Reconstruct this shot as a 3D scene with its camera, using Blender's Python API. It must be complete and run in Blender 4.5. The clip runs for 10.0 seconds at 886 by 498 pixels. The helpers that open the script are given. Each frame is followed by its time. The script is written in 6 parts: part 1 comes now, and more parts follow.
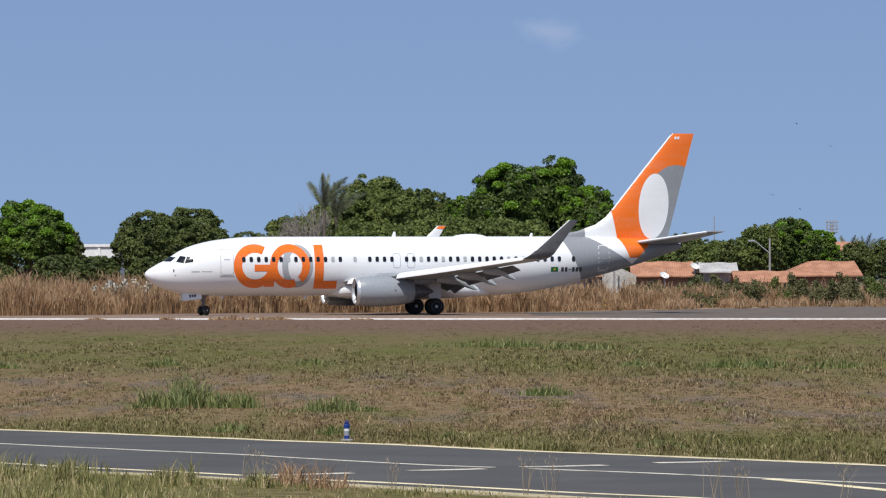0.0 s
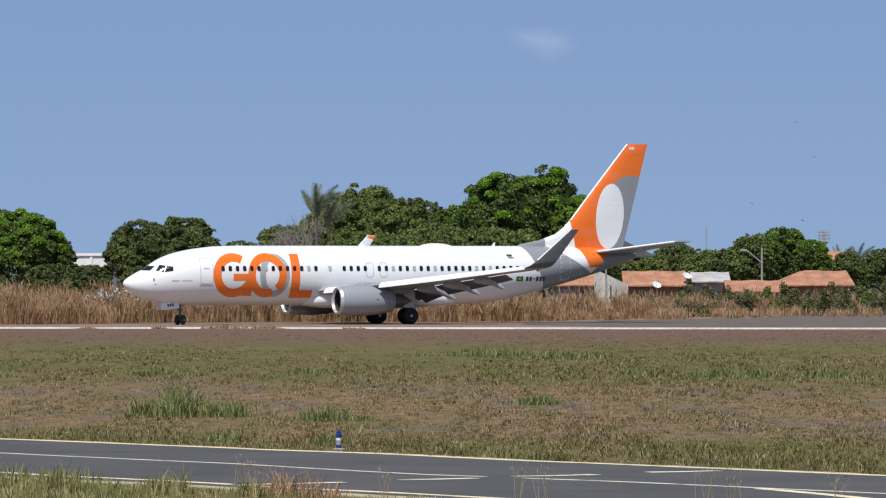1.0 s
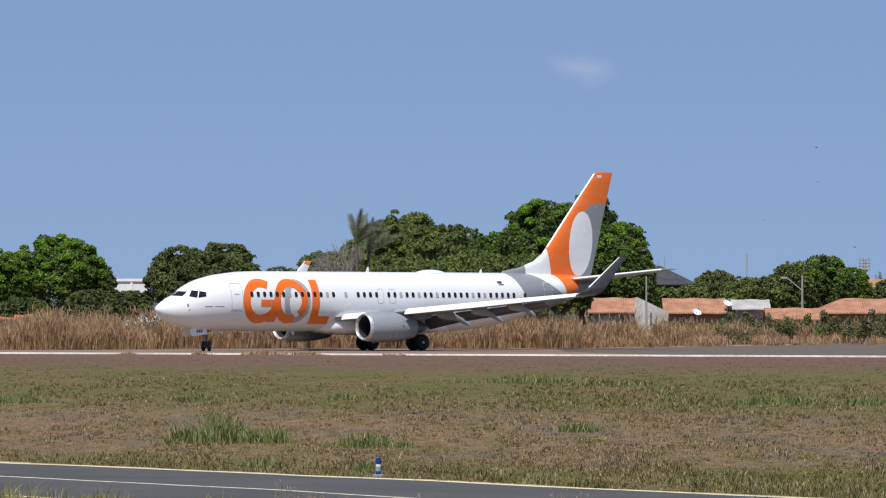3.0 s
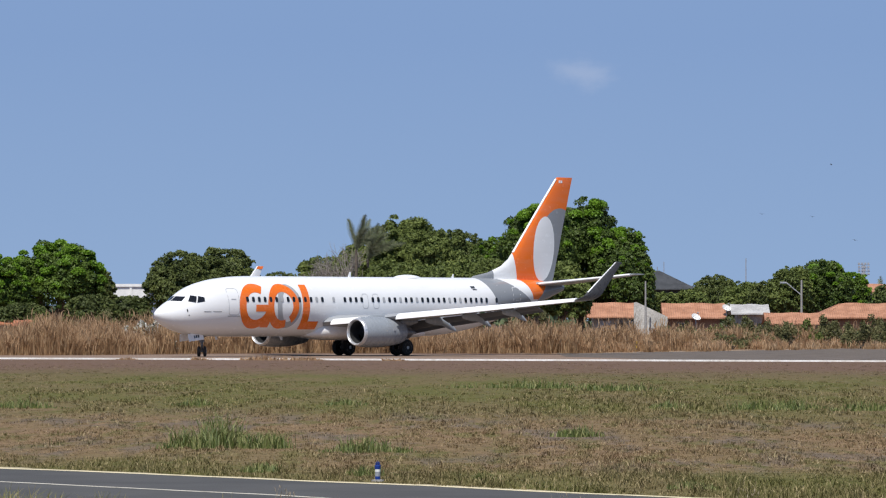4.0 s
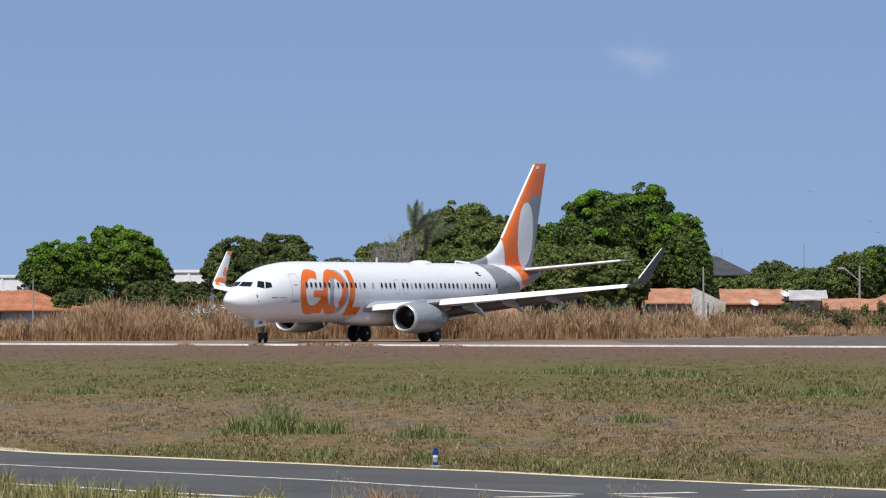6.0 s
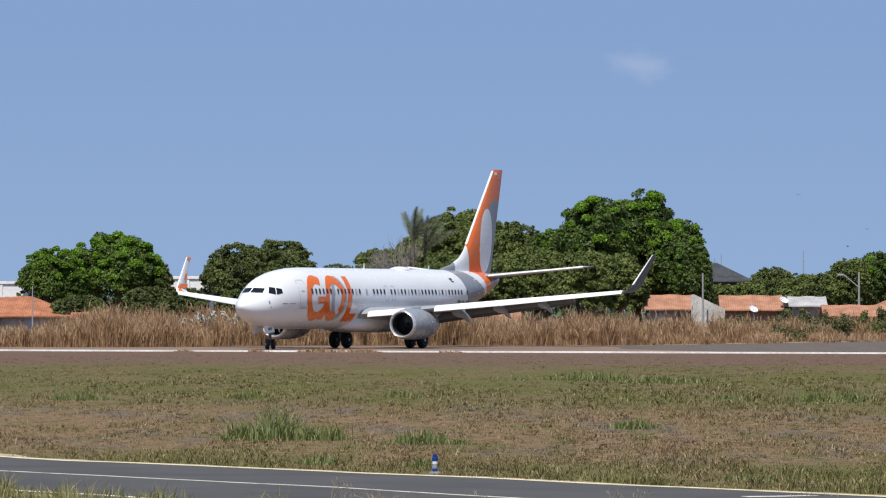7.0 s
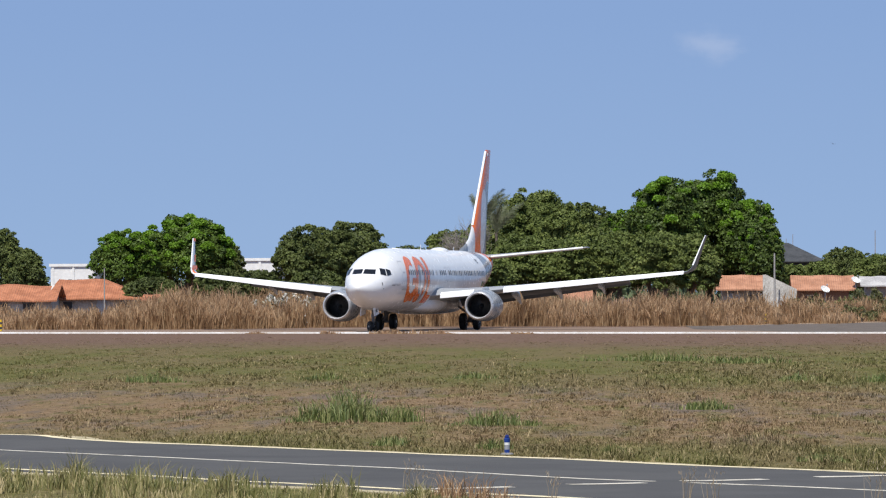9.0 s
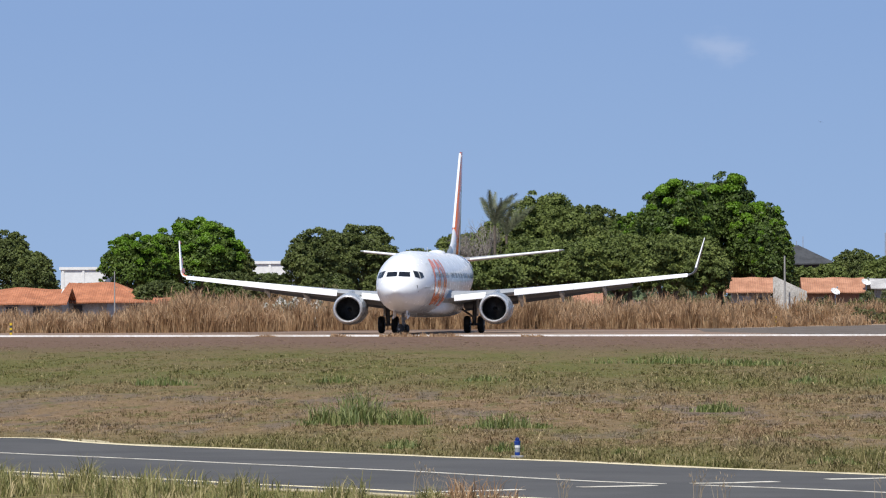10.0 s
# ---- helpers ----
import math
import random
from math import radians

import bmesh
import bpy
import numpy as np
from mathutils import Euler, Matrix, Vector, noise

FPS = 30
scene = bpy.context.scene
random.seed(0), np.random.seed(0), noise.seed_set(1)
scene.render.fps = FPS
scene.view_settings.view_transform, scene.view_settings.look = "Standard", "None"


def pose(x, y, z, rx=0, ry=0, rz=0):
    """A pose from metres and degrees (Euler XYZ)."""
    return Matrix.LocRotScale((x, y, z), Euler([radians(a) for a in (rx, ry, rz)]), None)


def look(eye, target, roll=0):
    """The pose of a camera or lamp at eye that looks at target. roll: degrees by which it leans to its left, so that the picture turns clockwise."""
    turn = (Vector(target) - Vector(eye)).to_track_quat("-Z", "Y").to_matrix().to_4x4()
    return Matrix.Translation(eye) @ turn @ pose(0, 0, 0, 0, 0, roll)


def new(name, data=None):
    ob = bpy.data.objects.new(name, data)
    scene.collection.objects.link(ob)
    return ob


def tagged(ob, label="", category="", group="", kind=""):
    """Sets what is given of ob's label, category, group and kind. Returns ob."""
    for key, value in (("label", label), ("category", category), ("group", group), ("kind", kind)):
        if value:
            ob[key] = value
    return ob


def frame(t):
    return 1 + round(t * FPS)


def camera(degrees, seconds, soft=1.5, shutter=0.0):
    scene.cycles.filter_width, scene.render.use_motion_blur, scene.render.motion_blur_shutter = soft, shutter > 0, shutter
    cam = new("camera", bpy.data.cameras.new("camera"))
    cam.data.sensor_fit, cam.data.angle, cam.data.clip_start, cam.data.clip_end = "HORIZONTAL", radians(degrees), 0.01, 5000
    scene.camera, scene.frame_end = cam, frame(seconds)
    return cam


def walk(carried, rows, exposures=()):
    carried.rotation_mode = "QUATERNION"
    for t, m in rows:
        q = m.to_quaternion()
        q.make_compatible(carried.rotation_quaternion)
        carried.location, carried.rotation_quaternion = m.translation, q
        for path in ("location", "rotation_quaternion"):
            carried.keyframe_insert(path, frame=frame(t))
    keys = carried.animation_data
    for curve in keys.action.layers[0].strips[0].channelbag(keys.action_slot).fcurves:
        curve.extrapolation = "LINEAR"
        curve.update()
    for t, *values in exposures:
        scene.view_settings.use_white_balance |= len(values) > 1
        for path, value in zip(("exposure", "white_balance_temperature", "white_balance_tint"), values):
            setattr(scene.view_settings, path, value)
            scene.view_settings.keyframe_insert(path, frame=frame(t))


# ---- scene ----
# ---- camera: on a stand beside the airfield, 2.49 m above the runway's level, panning after the aircraft ----
EYE = Vector((0.0, 0.0, 2.487))
cam = camera(9.941, 10.0, soft=1.2)


def aim(pan, tilt, roll):
    p, t = radians(pan), radians(tilt)
    way = Vector((math.sin(p) * math.cos(t), math.cos(p) * math.cos(t), math.sin(t)))
    return look(EYE, EYE + way * 100, roll)


PATH = [
    (0, -0.0090, 0.3334, -0.1771), (0.5, 0.0916, 0.3740, -0.1532), (1, 0.0797, 0.4376, -0.1302), (1.5, -0.0878, 0.5098, -0.0304),
    (2, -0.2686, 0.5790, 0.1365), (2.5, -0.3669, 0.6665, 0.0727), (4, -0.3642, 0.7936, 0.0051), (4.5, -0.5524, 0.7648, -0.1047),
    (5, -0.7917, 0.6907, -0.1645), (5.5, -1.0152, 0.6187, 0.0046), (7, -1.0074, 0.7049, 0.0103), (7.5, -0.9970, 0.7255, -0.0485),
    (8, -1.3749, 0.7139, -0.0511), (8.5, -1.6637, 0.6173, -0.2099), (9, -1.8102, 0.4950, -0.1911), (9.5, -1.9231, 0.4718, -0.2426),
    (10, -1.9236, 0.5267, -0.2659),
]
walk(cam, [(t, aim(p, q, r)) for t, p, q, r in PATH],
     exposures=((0.0, 0.0), (2.5, 0.02), (5.5, 0.05), (7.5, 0.1), (9.0, 0.17), (10.0, 0.2)))

# ---- light: high tropical sun behind the camera, clear sky ----
SUN_EL, SUN_AZ = radians(59), radians(194)   # azimuth from +y (away from the camera) towards +x
world = bpy.data.worlds.new("sky")
scene.world = world
world.use_nodes = True


def build_world():
    nt = world.node_tree
    nt.nodes.clear()
    out = nt.nodes.new("ShaderNodeOutputWorld")
    bg = nt.nodes.new("ShaderNodeBackground")
    sky = nt.nodes.new("ShaderNodeTexSky")
    sky.sky_type = "NISHITA"
    sky.sun_disc = False
    sky.sun_elevation = SUN_EL
    sky.sun_rotation = SUN_AZ
    sky.air_density, sky.dust_density, sky.ozone_density = 1.0, 0.3, 2.0
    tc = nt.nodes.new("ShaderNodeTexCoord")
    sep = nt.nodes.new("ShaderNodeSeparateXYZ")
    nt.links.new(tc.outputs["Generated"], sep.inputs[0])
    # clear blue of the low sky, a little paler at the horizon, handing over to the sky model higher up
    low = nt.nodes.new("ShaderNodeValToRGB")
    low.color_ramp.elements[0].position, low.color_ramp.elements[0].color = 0.0, (2.75, 4.02, 6.2, 1)
    low.color_ramp.elements[1].position, low.color_ramp.elements[1].color = 0.055, (2.22, 3.42, 5.85, 1)
    nt.links.new(sep.outputs[2], low.inputs[0])
    hand = nt.nodes.new("ShaderNodeMapRange")
    hand.inputs[1].default_value, hand.inputs[2].default_value = 0.10, 0.42
    nt.links.new(sep.outputs[2], hand.inputs[0])
    mix = nt.nodes.new("ShaderNodeMix")
    mix.data_type = "RGBA"
    nt.links.new(hand.outputs[0], mix.inputs[0])
    nt.links.new(low.outputs[0], mix.inputs[6])
    nt.links.new(sky.outputs[0], mix.inputs[7])
    # one small wisp of cloud
    pos = nt.nodes.new("ShaderNodeMapping")
    pos.vector_type = "TEXTURE"
    pos.inputs[1].default_value = (0.0212, 1.0, 0.0480)
    pos.inputs[2].default_value = (0, radians(4), 0)
    pos.inputs[3].default_value = (0.0084, 1.0, 0.0042)
    nt.links.new(tc.outputs["Generated"], pos.inputs[0])
    flat = nt.nodes.new("ShaderNodeVectorMath")
    flat.operation = "MULTIPLY"
    flat.inputs[1].default_value = (1, 0, 1)
    nt.links.new(pos.outputs[0], flat.inputs[0])
    ln = nt.nodes.new("ShaderNodeVectorMath")
    ln.operation = "LENGTH"
    nt.links.new(flat.outputs[0], ln.inputs[0])
    nz = nt.nodes.new("ShaderNodeTexNoise")
    nz.inputs["Scale"].default_value = 1.3
    nz.inputs["Detail"].default_value = 6
    nt.links.new(flat.outputs[0], nz.inputs["Vector"])
    sub = nt.nodes.new("ShaderNodeMath")
    sub.operation = "MULTIPLY_ADD"
    sub.inputs[1].default_value = 1.5
    nt.links.new(nz.outputs[0], sub.inputs[0])
    nt.links.new(ln.outputs[1], sub.inputs[2])
    fade = nt.nodes.new("ShaderNodeMapRange")
    fade.interpolation_type = "SMOOTHSTEP"
    fade.inputs[1].default_value, fade.inputs[2].default_value = 1.75, 0.75
    fade.inputs[3].default_value, fade.inputs[4].default_value = 0.0, 0.25
    nt.links.new(sub.outputs[0], fade.inputs[0])
    front = nt.nodes.new("ShaderNodeMath")
    front.operation = "GREATER_THAN"
    front.inputs[1].default_value = 0.5
    nt.links.new(sep.outputs[1], front.inputs[0])
    both = nt.nodes.new("ShaderNodeMath")
    both.operation = "MULTIPLY"
    nt.links.new(fade.outputs[0], both.inputs[0])
    nt.links.new(front.outputs[0], both.inputs[1])
    cloud = nt.nodes.new("ShaderNodeMix")
    cloud.data_type = "RGBA"
    cloud.inputs[7].default_value = (5.6, 6.0, 7.2, 1)
    nt.links.new(both.outputs[0], cloud.inputs[0])
    nt.links.new(mix.outputs[2], cloud.inputs[6])
    nt.links.new(cloud.outputs[2], bg.inputs[0])
    bg.inputs[1].default_value = 0.1
    nt.links.new(bg.outputs[0], out.inputs[0])


build_world()
sun = new("sun", bpy.data.lights.new("sun", "SUN"))
sun.data.energy, sun.data.angle, sun.data.color = 4.6, radians(0.53), (1.0, 0.955, 0.89)
sun.matrix_world = look((0, 0, 300), Vector((0, 0, 300)) - 100 * Vector(
    (math.sin(SUN_AZ) * math.cos(SUN_EL), math.cos(SUN_AZ) * math.cos(SUN_EL), math.sin(SUN_EL))))


# ---- materials ----
def wires(name):
    m = bpy.data.materials.new(name)
    m.use_nodes = True
    nt = m.node_tree
    return m, nt, nt.nodes["Principled BSDF"]


def math_node(nt, op, a, b=None, c=None):
    n = nt.nodes.new("ShaderNodeMath")
    n.operation = op
    for i, v in enumerate((a, b, c)):
        if v is None:
            continue
        if isinstance(v, (int, float)):
            n.inputs[i].default_value = v
        else:
            nt.links.new(v, n.inputs[i])
    return n.outputs[0]


def mix_node(nt, f, a, b):
    n = nt.nodes.new("ShaderNodeMix")
    n.data_type = "RGBA"
    for i, v in ((0, f), (6, a), (7, b)):
        if isinstance(v, (int, float)):
            n.inputs[i].default_value = v
        elif isinstance(v, tuple):
            n.inputs[i].default_value = (*v, 1)
        else:
            nt.links.new(v, n.inputs[i])
    return n.outputs[2]


def noise_node(nt, scale, detail=4, vector=None, rough=0.55):
    n = nt.nodes.new("ShaderNodeTexNoise")
    n.inputs["Scale"].default_value = scale
    n.inputs["Detail"].default_value = detail
    n.inputs["Roughness"].default_value = rough
    if vector is not None:
        nt.links.new(vector, n.inputs["Vector"])
    return n.outputs[0]


def range_node(nt, v, a, b, lo=0.0, hi=1.0):
    n = nt.nodes.new("ShaderNodeMapRange")
    n.interpolation_type = "SMOOTHSTEP"
    for i, w in ((1, a), (2, b), (3, lo), (4, hi)):
        n.inputs[i].default_value = w
    nt.links.new(v, n.inputs[0])
    return n.outputs[0]


def coords(nt, kind="Object"):
    return nt.nodes.new("ShaderNodeTexCoord").outputs[kind]


def bump(nt, bs, height, strength, distance=0.02):
    n = nt.nodes.new("ShaderNodeBump")
    n.inputs["Strength"].default_value = strength
    n.inputs["Distance"].default_value = distance
    nt.links.new(height, n.inputs["Height"])
    nt.links.new(n.outputs[0], bs.inputs["Normal"])


def surface(name, light, dark, scale=2.0, rough=0.6, metal=0.0, relief=0.0, fine=None, kind="Object", coat=0.0):
    """Two tones mixed by coarse and fine noise, with relief."""
    m, nt, bs = wires(name)
    co = coords(nt, kind)
    a = noise_node(nt, scale, 4, co)
    b = noise_node(nt, fine or scale * 9, 3, co)
    f = math_node(nt, "MULTIPLY_ADD", b, 0.5, math_node(nt, "MULTIPLY", a, 0.5))
    nt.links.new(mix_node(nt, range_node(nt, f, 0.36, 0.64), dark, light), bs.inputs["Base Color"])
    nt.links.new(range_node(nt, b, 0.3, 0.7, max(rough - 0.08, 0.02), min(rough + 0.08, 1)), bs.inputs["Roughness"])
    bs.inputs["Metallic"].default_value = metal
    bs.inputs["Coat Weight"].default_value = coat
    if relief:
        bump(nt, bs, f, relief)
    return m


def hue_surface(name, ramp, rough=0.75, own=0.5, trans=0.0, patch=None):
    """Leaves and blades: a ramp of tones, one picked for each leaf, drifting from patch to patch."""
    m, nt, bs = wires(name)
    geo = nt.nodes.new("ShaderNodeNewGeometry")
    rnd = geo.outputs["Random Per Island"]
    if patch:
        rnd = math_node(nt, "MULTIPLY_ADD", rnd, own, math_node(nt, "MULTIPLY_ADD", noise_node(nt, patch, 3, coords(nt)), 1.9 - own, -0.70 + own * 0.5))
    cr = nt.nodes.new("ShaderNodeValToRGB")
    while len(cr.color_ramp.elements) < len(ramp):
        cr.color_ramp.elements.new(0.5)
    for i, c in enumerate(ramp):
        cr.color_ramp.elements[i].position = i / (len(ramp) - 1)
        cr.color_ramp.elements[i].color = (*c, 1)
    nt.links.new(rnd, cr.inputs[0])
    nt.links.new(cr.outputs[0], bs.inputs["Base Color"])
    bs.inputs["Roughness"].default_value = rough
    bs.inputs["Specular IOR Level"].default_value = 0.3
    if trans:
        tr = nt.nodes.new("ShaderNodeBsdfTranslucent")
        nt.links.new(cr.outputs[0], tr.inputs[0])
        mx = nt.nodes.new("ShaderNodeMixShader")
        mx.inputs[0].default_value = trans
        nt.links.new(bs.outputs[0], mx.inputs[1])
        nt.links.new(tr.outputs[0], mx.inputs[2])
        nt.links.new(mx.outputs[0], nt.nodes["Material Output"].inputs[0])
    return m


# ---- builders ----
def part(name, bm, material, parent=None, label="", smooth=None):
    """One mesh object from a bmesh, under a thing or a part."""
    me = bpy.data.meshes.new(name)
    if smooth is not None:
        for fc in bm.faces:
            fc.smooth = True
        bmesh.ops.recalc_face_normals(bm, faces=bm.faces)
    bm.to_mesh(me)
    bm.free()
    if smooth:
        me.set_sharp_from_angle(angle=radians(smooth))
    for mt in material if isinstance(material, (list, tuple)) else [material]:
        me.materials.append(mt)
    ob = new(name, me)
    if parent is not None:
        ob.parent = parent
    if label:
        tagged(ob, label)
    return ob


def empty(name, m, label, category, group="", kind=""):
    ob = new(name)
    ob.matrix_basis = m
    return tagged(ob, label, category, group, kind)


def loft(bm, rings, close=True, cap=True):
    """Skin between rings of equal count."""
    vs = [[bm.verts.new(p) for p in r] for r in rings]
    n = len(vs[0])
    for a, b in zip(vs, vs[1:]):
        for i in range(n if close else n - 1):
            j = (i + 1) % n
            bm.faces.new((a[i], a[j], b[j], b[i]))
    if cap and close:
        bm.faces.new(vs[0][::-1])
        bm.faces.new(vs[-1])
    return vs


def box(bm, x0, y0, z0, x1, y1, z1, m=None):
    ps = [Vector(p) for p in ((x0, y0, z0), (x1, y0, z0), (x1, y1, z0), (x0, y1, z0), (x0, y0, z1), (x1, y0, z1), (x1, y1, z1), (x0, y1, z1))]
    v = [bm.verts.new(m @ p if m else p) for p in ps]
    for q in ((0, 3, 2, 1), (4, 5, 6, 7), (0, 1, 5, 4), (1, 2, 6, 5), (2, 3, 7, 6), (3, 0, 4, 7)):
        bm.faces.new([v[i] for i in q])


def rod(bm, a, b, r0, r1=None, n=10):
    a, b = Vector(a), Vector(b)
    q = (b - a).to_track_quat("Z", "Y")
    r1 = r0 if r1 is None else r1
    ring = lambda c, r: [c + q @ Vector((r * math.cos(k * math.tau / n), r * math.sin(k * math.tau / n), 0)) for k in range(n)]
    loft(bm, [ring(a, r0), ring(b, r1)])


def turned(bm, axis_rows, n=32, m=None, cap=True):
    """A turned body round local y: rows of (y, radius)."""
    rings = []
    for y, r in axis_rows:
        ring = [Vector((r * math.cos(k * math.tau / n), y, r * math.sin(k * math.tau / n))) for k in range(n)]
        rings.append([m @ p for p in ring] if m else ring)
    loft(bm, rings, cap=cap)


def raw(name, verts, faces, material, parent=None):
    """A mesh from arrays of triangles or quads."""
    me = bpy.data.meshes.new(name)
    k = faces.shape[1]
    me.vertices.add(len(verts))
    me.vertices.foreach_set("co", np.ascontiguousarray(verts, dtype=np.float32).ravel())
    me.loops.add(faces.size)
    me.loops.foreach_set("vertex_index", np.ascontiguousarray(faces, dtype=np.int32).ravel())
    me.polygons.add(len(faces))
    me.polygons.foreach_set("loop_start", np.arange(0, faces.size, k, dtype=np.int32))
    me.update(calc_edges=True)
    me.materials.append(material)
    ob = new(name, me)
    if parent is not None:
        ob.parent = parent
    return ob


# ---- airliner ----
# Local space: origin on the ground between the main wheels, +x to the nose, +y to the left wing.
NOSE = 19.6      # from the origin to the nose tip


def livery_mask(nt):
    """Distance aft of the nose, and height, in the airframe's space."""
    sep = nt.nodes.new("ShaderNodeSeparateXYZ")
    nt.links.new(coords(nt), sep.inputs[0])
    return math_node(nt, "SUBTRACT", NOSE, sep.outputs[0]), sep.outputs[2], sep.outputs[1]


WHITE, ORANGE, GREY = (0.80, 0.81, 0.82), (0.83, 0.165, 0.012), (0.25, 0.265, 0.285)


def paint_finish(nt, bs, colour, rough=0.22):
    co = coords(nt)
    stretch = nt.nodes.new("ShaderNodeMapping")
    stretch.inputs[3].default_value = (0.35, 1.0, 2.2)
    nt.links.new(co, stretch.inputs[0])
    dirt = range_node(nt, noise_node(nt, 0.9, 6, stretch.outputs[0], 0.65), 0.38, 0.8, 0.0, 0.13)
    nt.links.new(mix_node(nt, dirt, colour, (0.45, 0.44, 0.43)), bs.inputs["Base Color"])
    nt.links.new(range_node(nt, noise_node(nt, 3.0, 3, co), 0.3, 0.7, rough - 0.08, rough + 0.06), bs.inputs["Roughness"])
    bs.inputs["Specular IOR Level"].default_value = 0.5
    # faint waviness of the riveted skin
    bump(nt, bs, noise_node(nt, 1.6, 2, co), 0.12, 0.02)


def fuselage_paint():
    m, nt, bs = wires("fuselage_paint")
    a, z, _ = livery_mask(nt)
    up = math_node(nt, "SUBTRACT", 5.5, z)
    grey = math_node(nt, "GREATER_THAN", a, math_node(nt, "MULTIPLY_ADD", up, 0.52, 29.0))
    wedge = math_node(nt, "GREATER_THAN", z, math_node(nt, "MULTIPLY_ADD", a, -0.60, 24.05))
    o1 = math_node(nt, "GREATER_THAN", a, math_node(nt, "MULTIPLY_ADD", up, 0.5, 33.25))
    o2 = math_node(nt, "GREATER_THAN", z, math_node(nt, "MULTIPLY_ADD", a, 1.1, -34.3))
    o3 = math_node(nt, "GREATER_THAN", z, 3.88)
    col = mix_node(nt, grey, WHITE, GREY)
    col = mix_node(nt, wedge, col, WHITE)
    orange = math_node(nt, "MULTIPLY", math_node(nt, "MULTIPLY", o1, o2), o3)
    col = mix_node(nt, orange, col, ORANGE)
    tail = math_node(nt, "MULTIPLY", o1, math_node(nt, "SUBTRACT", 1.0, o2))
    col = mix_node(nt, tail, col, GREY)
    paint_finish(nt, bs, col)
    return m


def fin_paint():
    m, nt, bs = wires("fin_paint")
    a, z, _ = livery_mask(nt)

    def oval(ca, cz, ra, rz, lean=0.0):
        dz = math_node(nt, "SUBTRACT", z, cz)
        da = math_node(nt, "SUBTRACT", a, ca)
        da = math_node(nt, "MULTIPLY_ADD", dz, -lean, da)
        s = math_node(nt, "ADD", math_node(nt, "POWER", math_node(nt, "ABSOLUTE", math_node(nt, "DIVIDE", da, ra)), 2.0),
                      math_node(nt, "POWER", math_node(nt, "ABSOLUTE", math_node(nt, "DIVIDE", dz, rz)), 2.0))
        return math_node(nt, "LESS_THAN", s, 1.0)

    front = math_node(nt, "GREATER_THAN", a, math_node(nt, "MULTIPLY_ADD", math_node(nt, "SUBTRACT", 5.4, z), 0.22, 33.4))
    dorsal = math_node(nt, "LESS_THAN", a, 31.1)
    col = mix_node(nt, front, WHITE, ORANGE)
    col = mix_node(nt, dorsal, col, GREY)
    col = mix_node(nt, oval(37.75, 7.15, 2.35, 3.2), col, GREY)
    col = mix_node(nt, oval(36.08, 7.47, 1.10, 2.28, 0.06), col, WHITE)
    paint_finish(nt, bs, col)
    return m


def plain_paint(name, colour, rough=0.25):
    m, nt, bs = wires(name)
    rgb = nt.nodes.new("ShaderNodeRGB")
    rgb.outputs[0].default_value = (*colour, 1)
    paint_finish(nt, bs, rgb.outputs[0], rough)
    return m


MAT = {
    "fuselage": fuselage_paint(), "fin": fin_paint(), "white": plain_paint("white_paint", WHITE), "orange": plain_paint("orange_paint", ORANGE),
    "silver": plain_paint("silver_paint", (0.40, 0.43, 0.45)), "wing": plain_paint("wing_paint", (0.30, 0.315, 0.335), 0.35),
    "slat": plain_paint("slat_paint", (0.86, 0.87, 0.88), 0.5),
    "edge": surface("polished_edge", (0.62, 0.63, 0.65), (0.48, 0.49, 0.52), 0.8, 0.34, 0.5),
    "nacelle": plain_paint("nacelle_paint", (0.27, 0.295, 0.325), 0.28), "winglet": plain_paint("winglet_paint", (0.105, 0.11, 0.12), 0.3),
    "glass": surface("cabin_glass", (0.015, 0.017, 0.022), (0.008, 0.009, 0.012), 6, 0.10),
    "shade": surface("window_blind", (0.42, 0.43, 0.44), (0.34, 0.35, 0.37), 6, 0.4),
    "line": surface("door_outline", (0.42, 0.43, 0.45), (0.34, 0.35, 0.37), 4, 0.5),
    "tyre": surface("tyre_rubber", (0.028, 0.027, 0.026), (0.014, 0.014, 0.014), 9, 0.75),
    "hub": surface("wheel_hub", (0.72, 0.72, 0.72), (0.5, 0.5, 0.5), 8, 0.45, 0.1),
    "strut": surface("gear_steel", (0.20, 0.20, 0.205), (0.11, 0.11, 0.115), 5, 0.4, 0.4),
    "dark": surface("inlet_dark", (0.035, 0.036, 0.038), (0.018, 0.018, 0.02), 3, 0.5),
    "fan": surface("fan_blade", (0.10, 0.105, 0.11), (0.05, 0.05, 0.055), 4, 0.35, 0.7),
    "flap": plain_paint("flap_paint", (0.12, 0.13, 0.145), 0.4),
    "green": surface("flag_green", (0.01, 0.16, 0.05), (0.008, 0.12, 0.04), 5, 0.4),
    "yellow": surface("flag_yellow", (0.75, 0.5, 0.03), (0.65, 0.42, 0.03), 5, 0.4),
    "mark": surface("dark_marking", (0.06, 0.065, 0.075), (0.04, 0.045, 0.05), 5, 0.4),
    "logogrey": plain_paint("logo_grey", (0.36, 0.375, 0.395)),
}

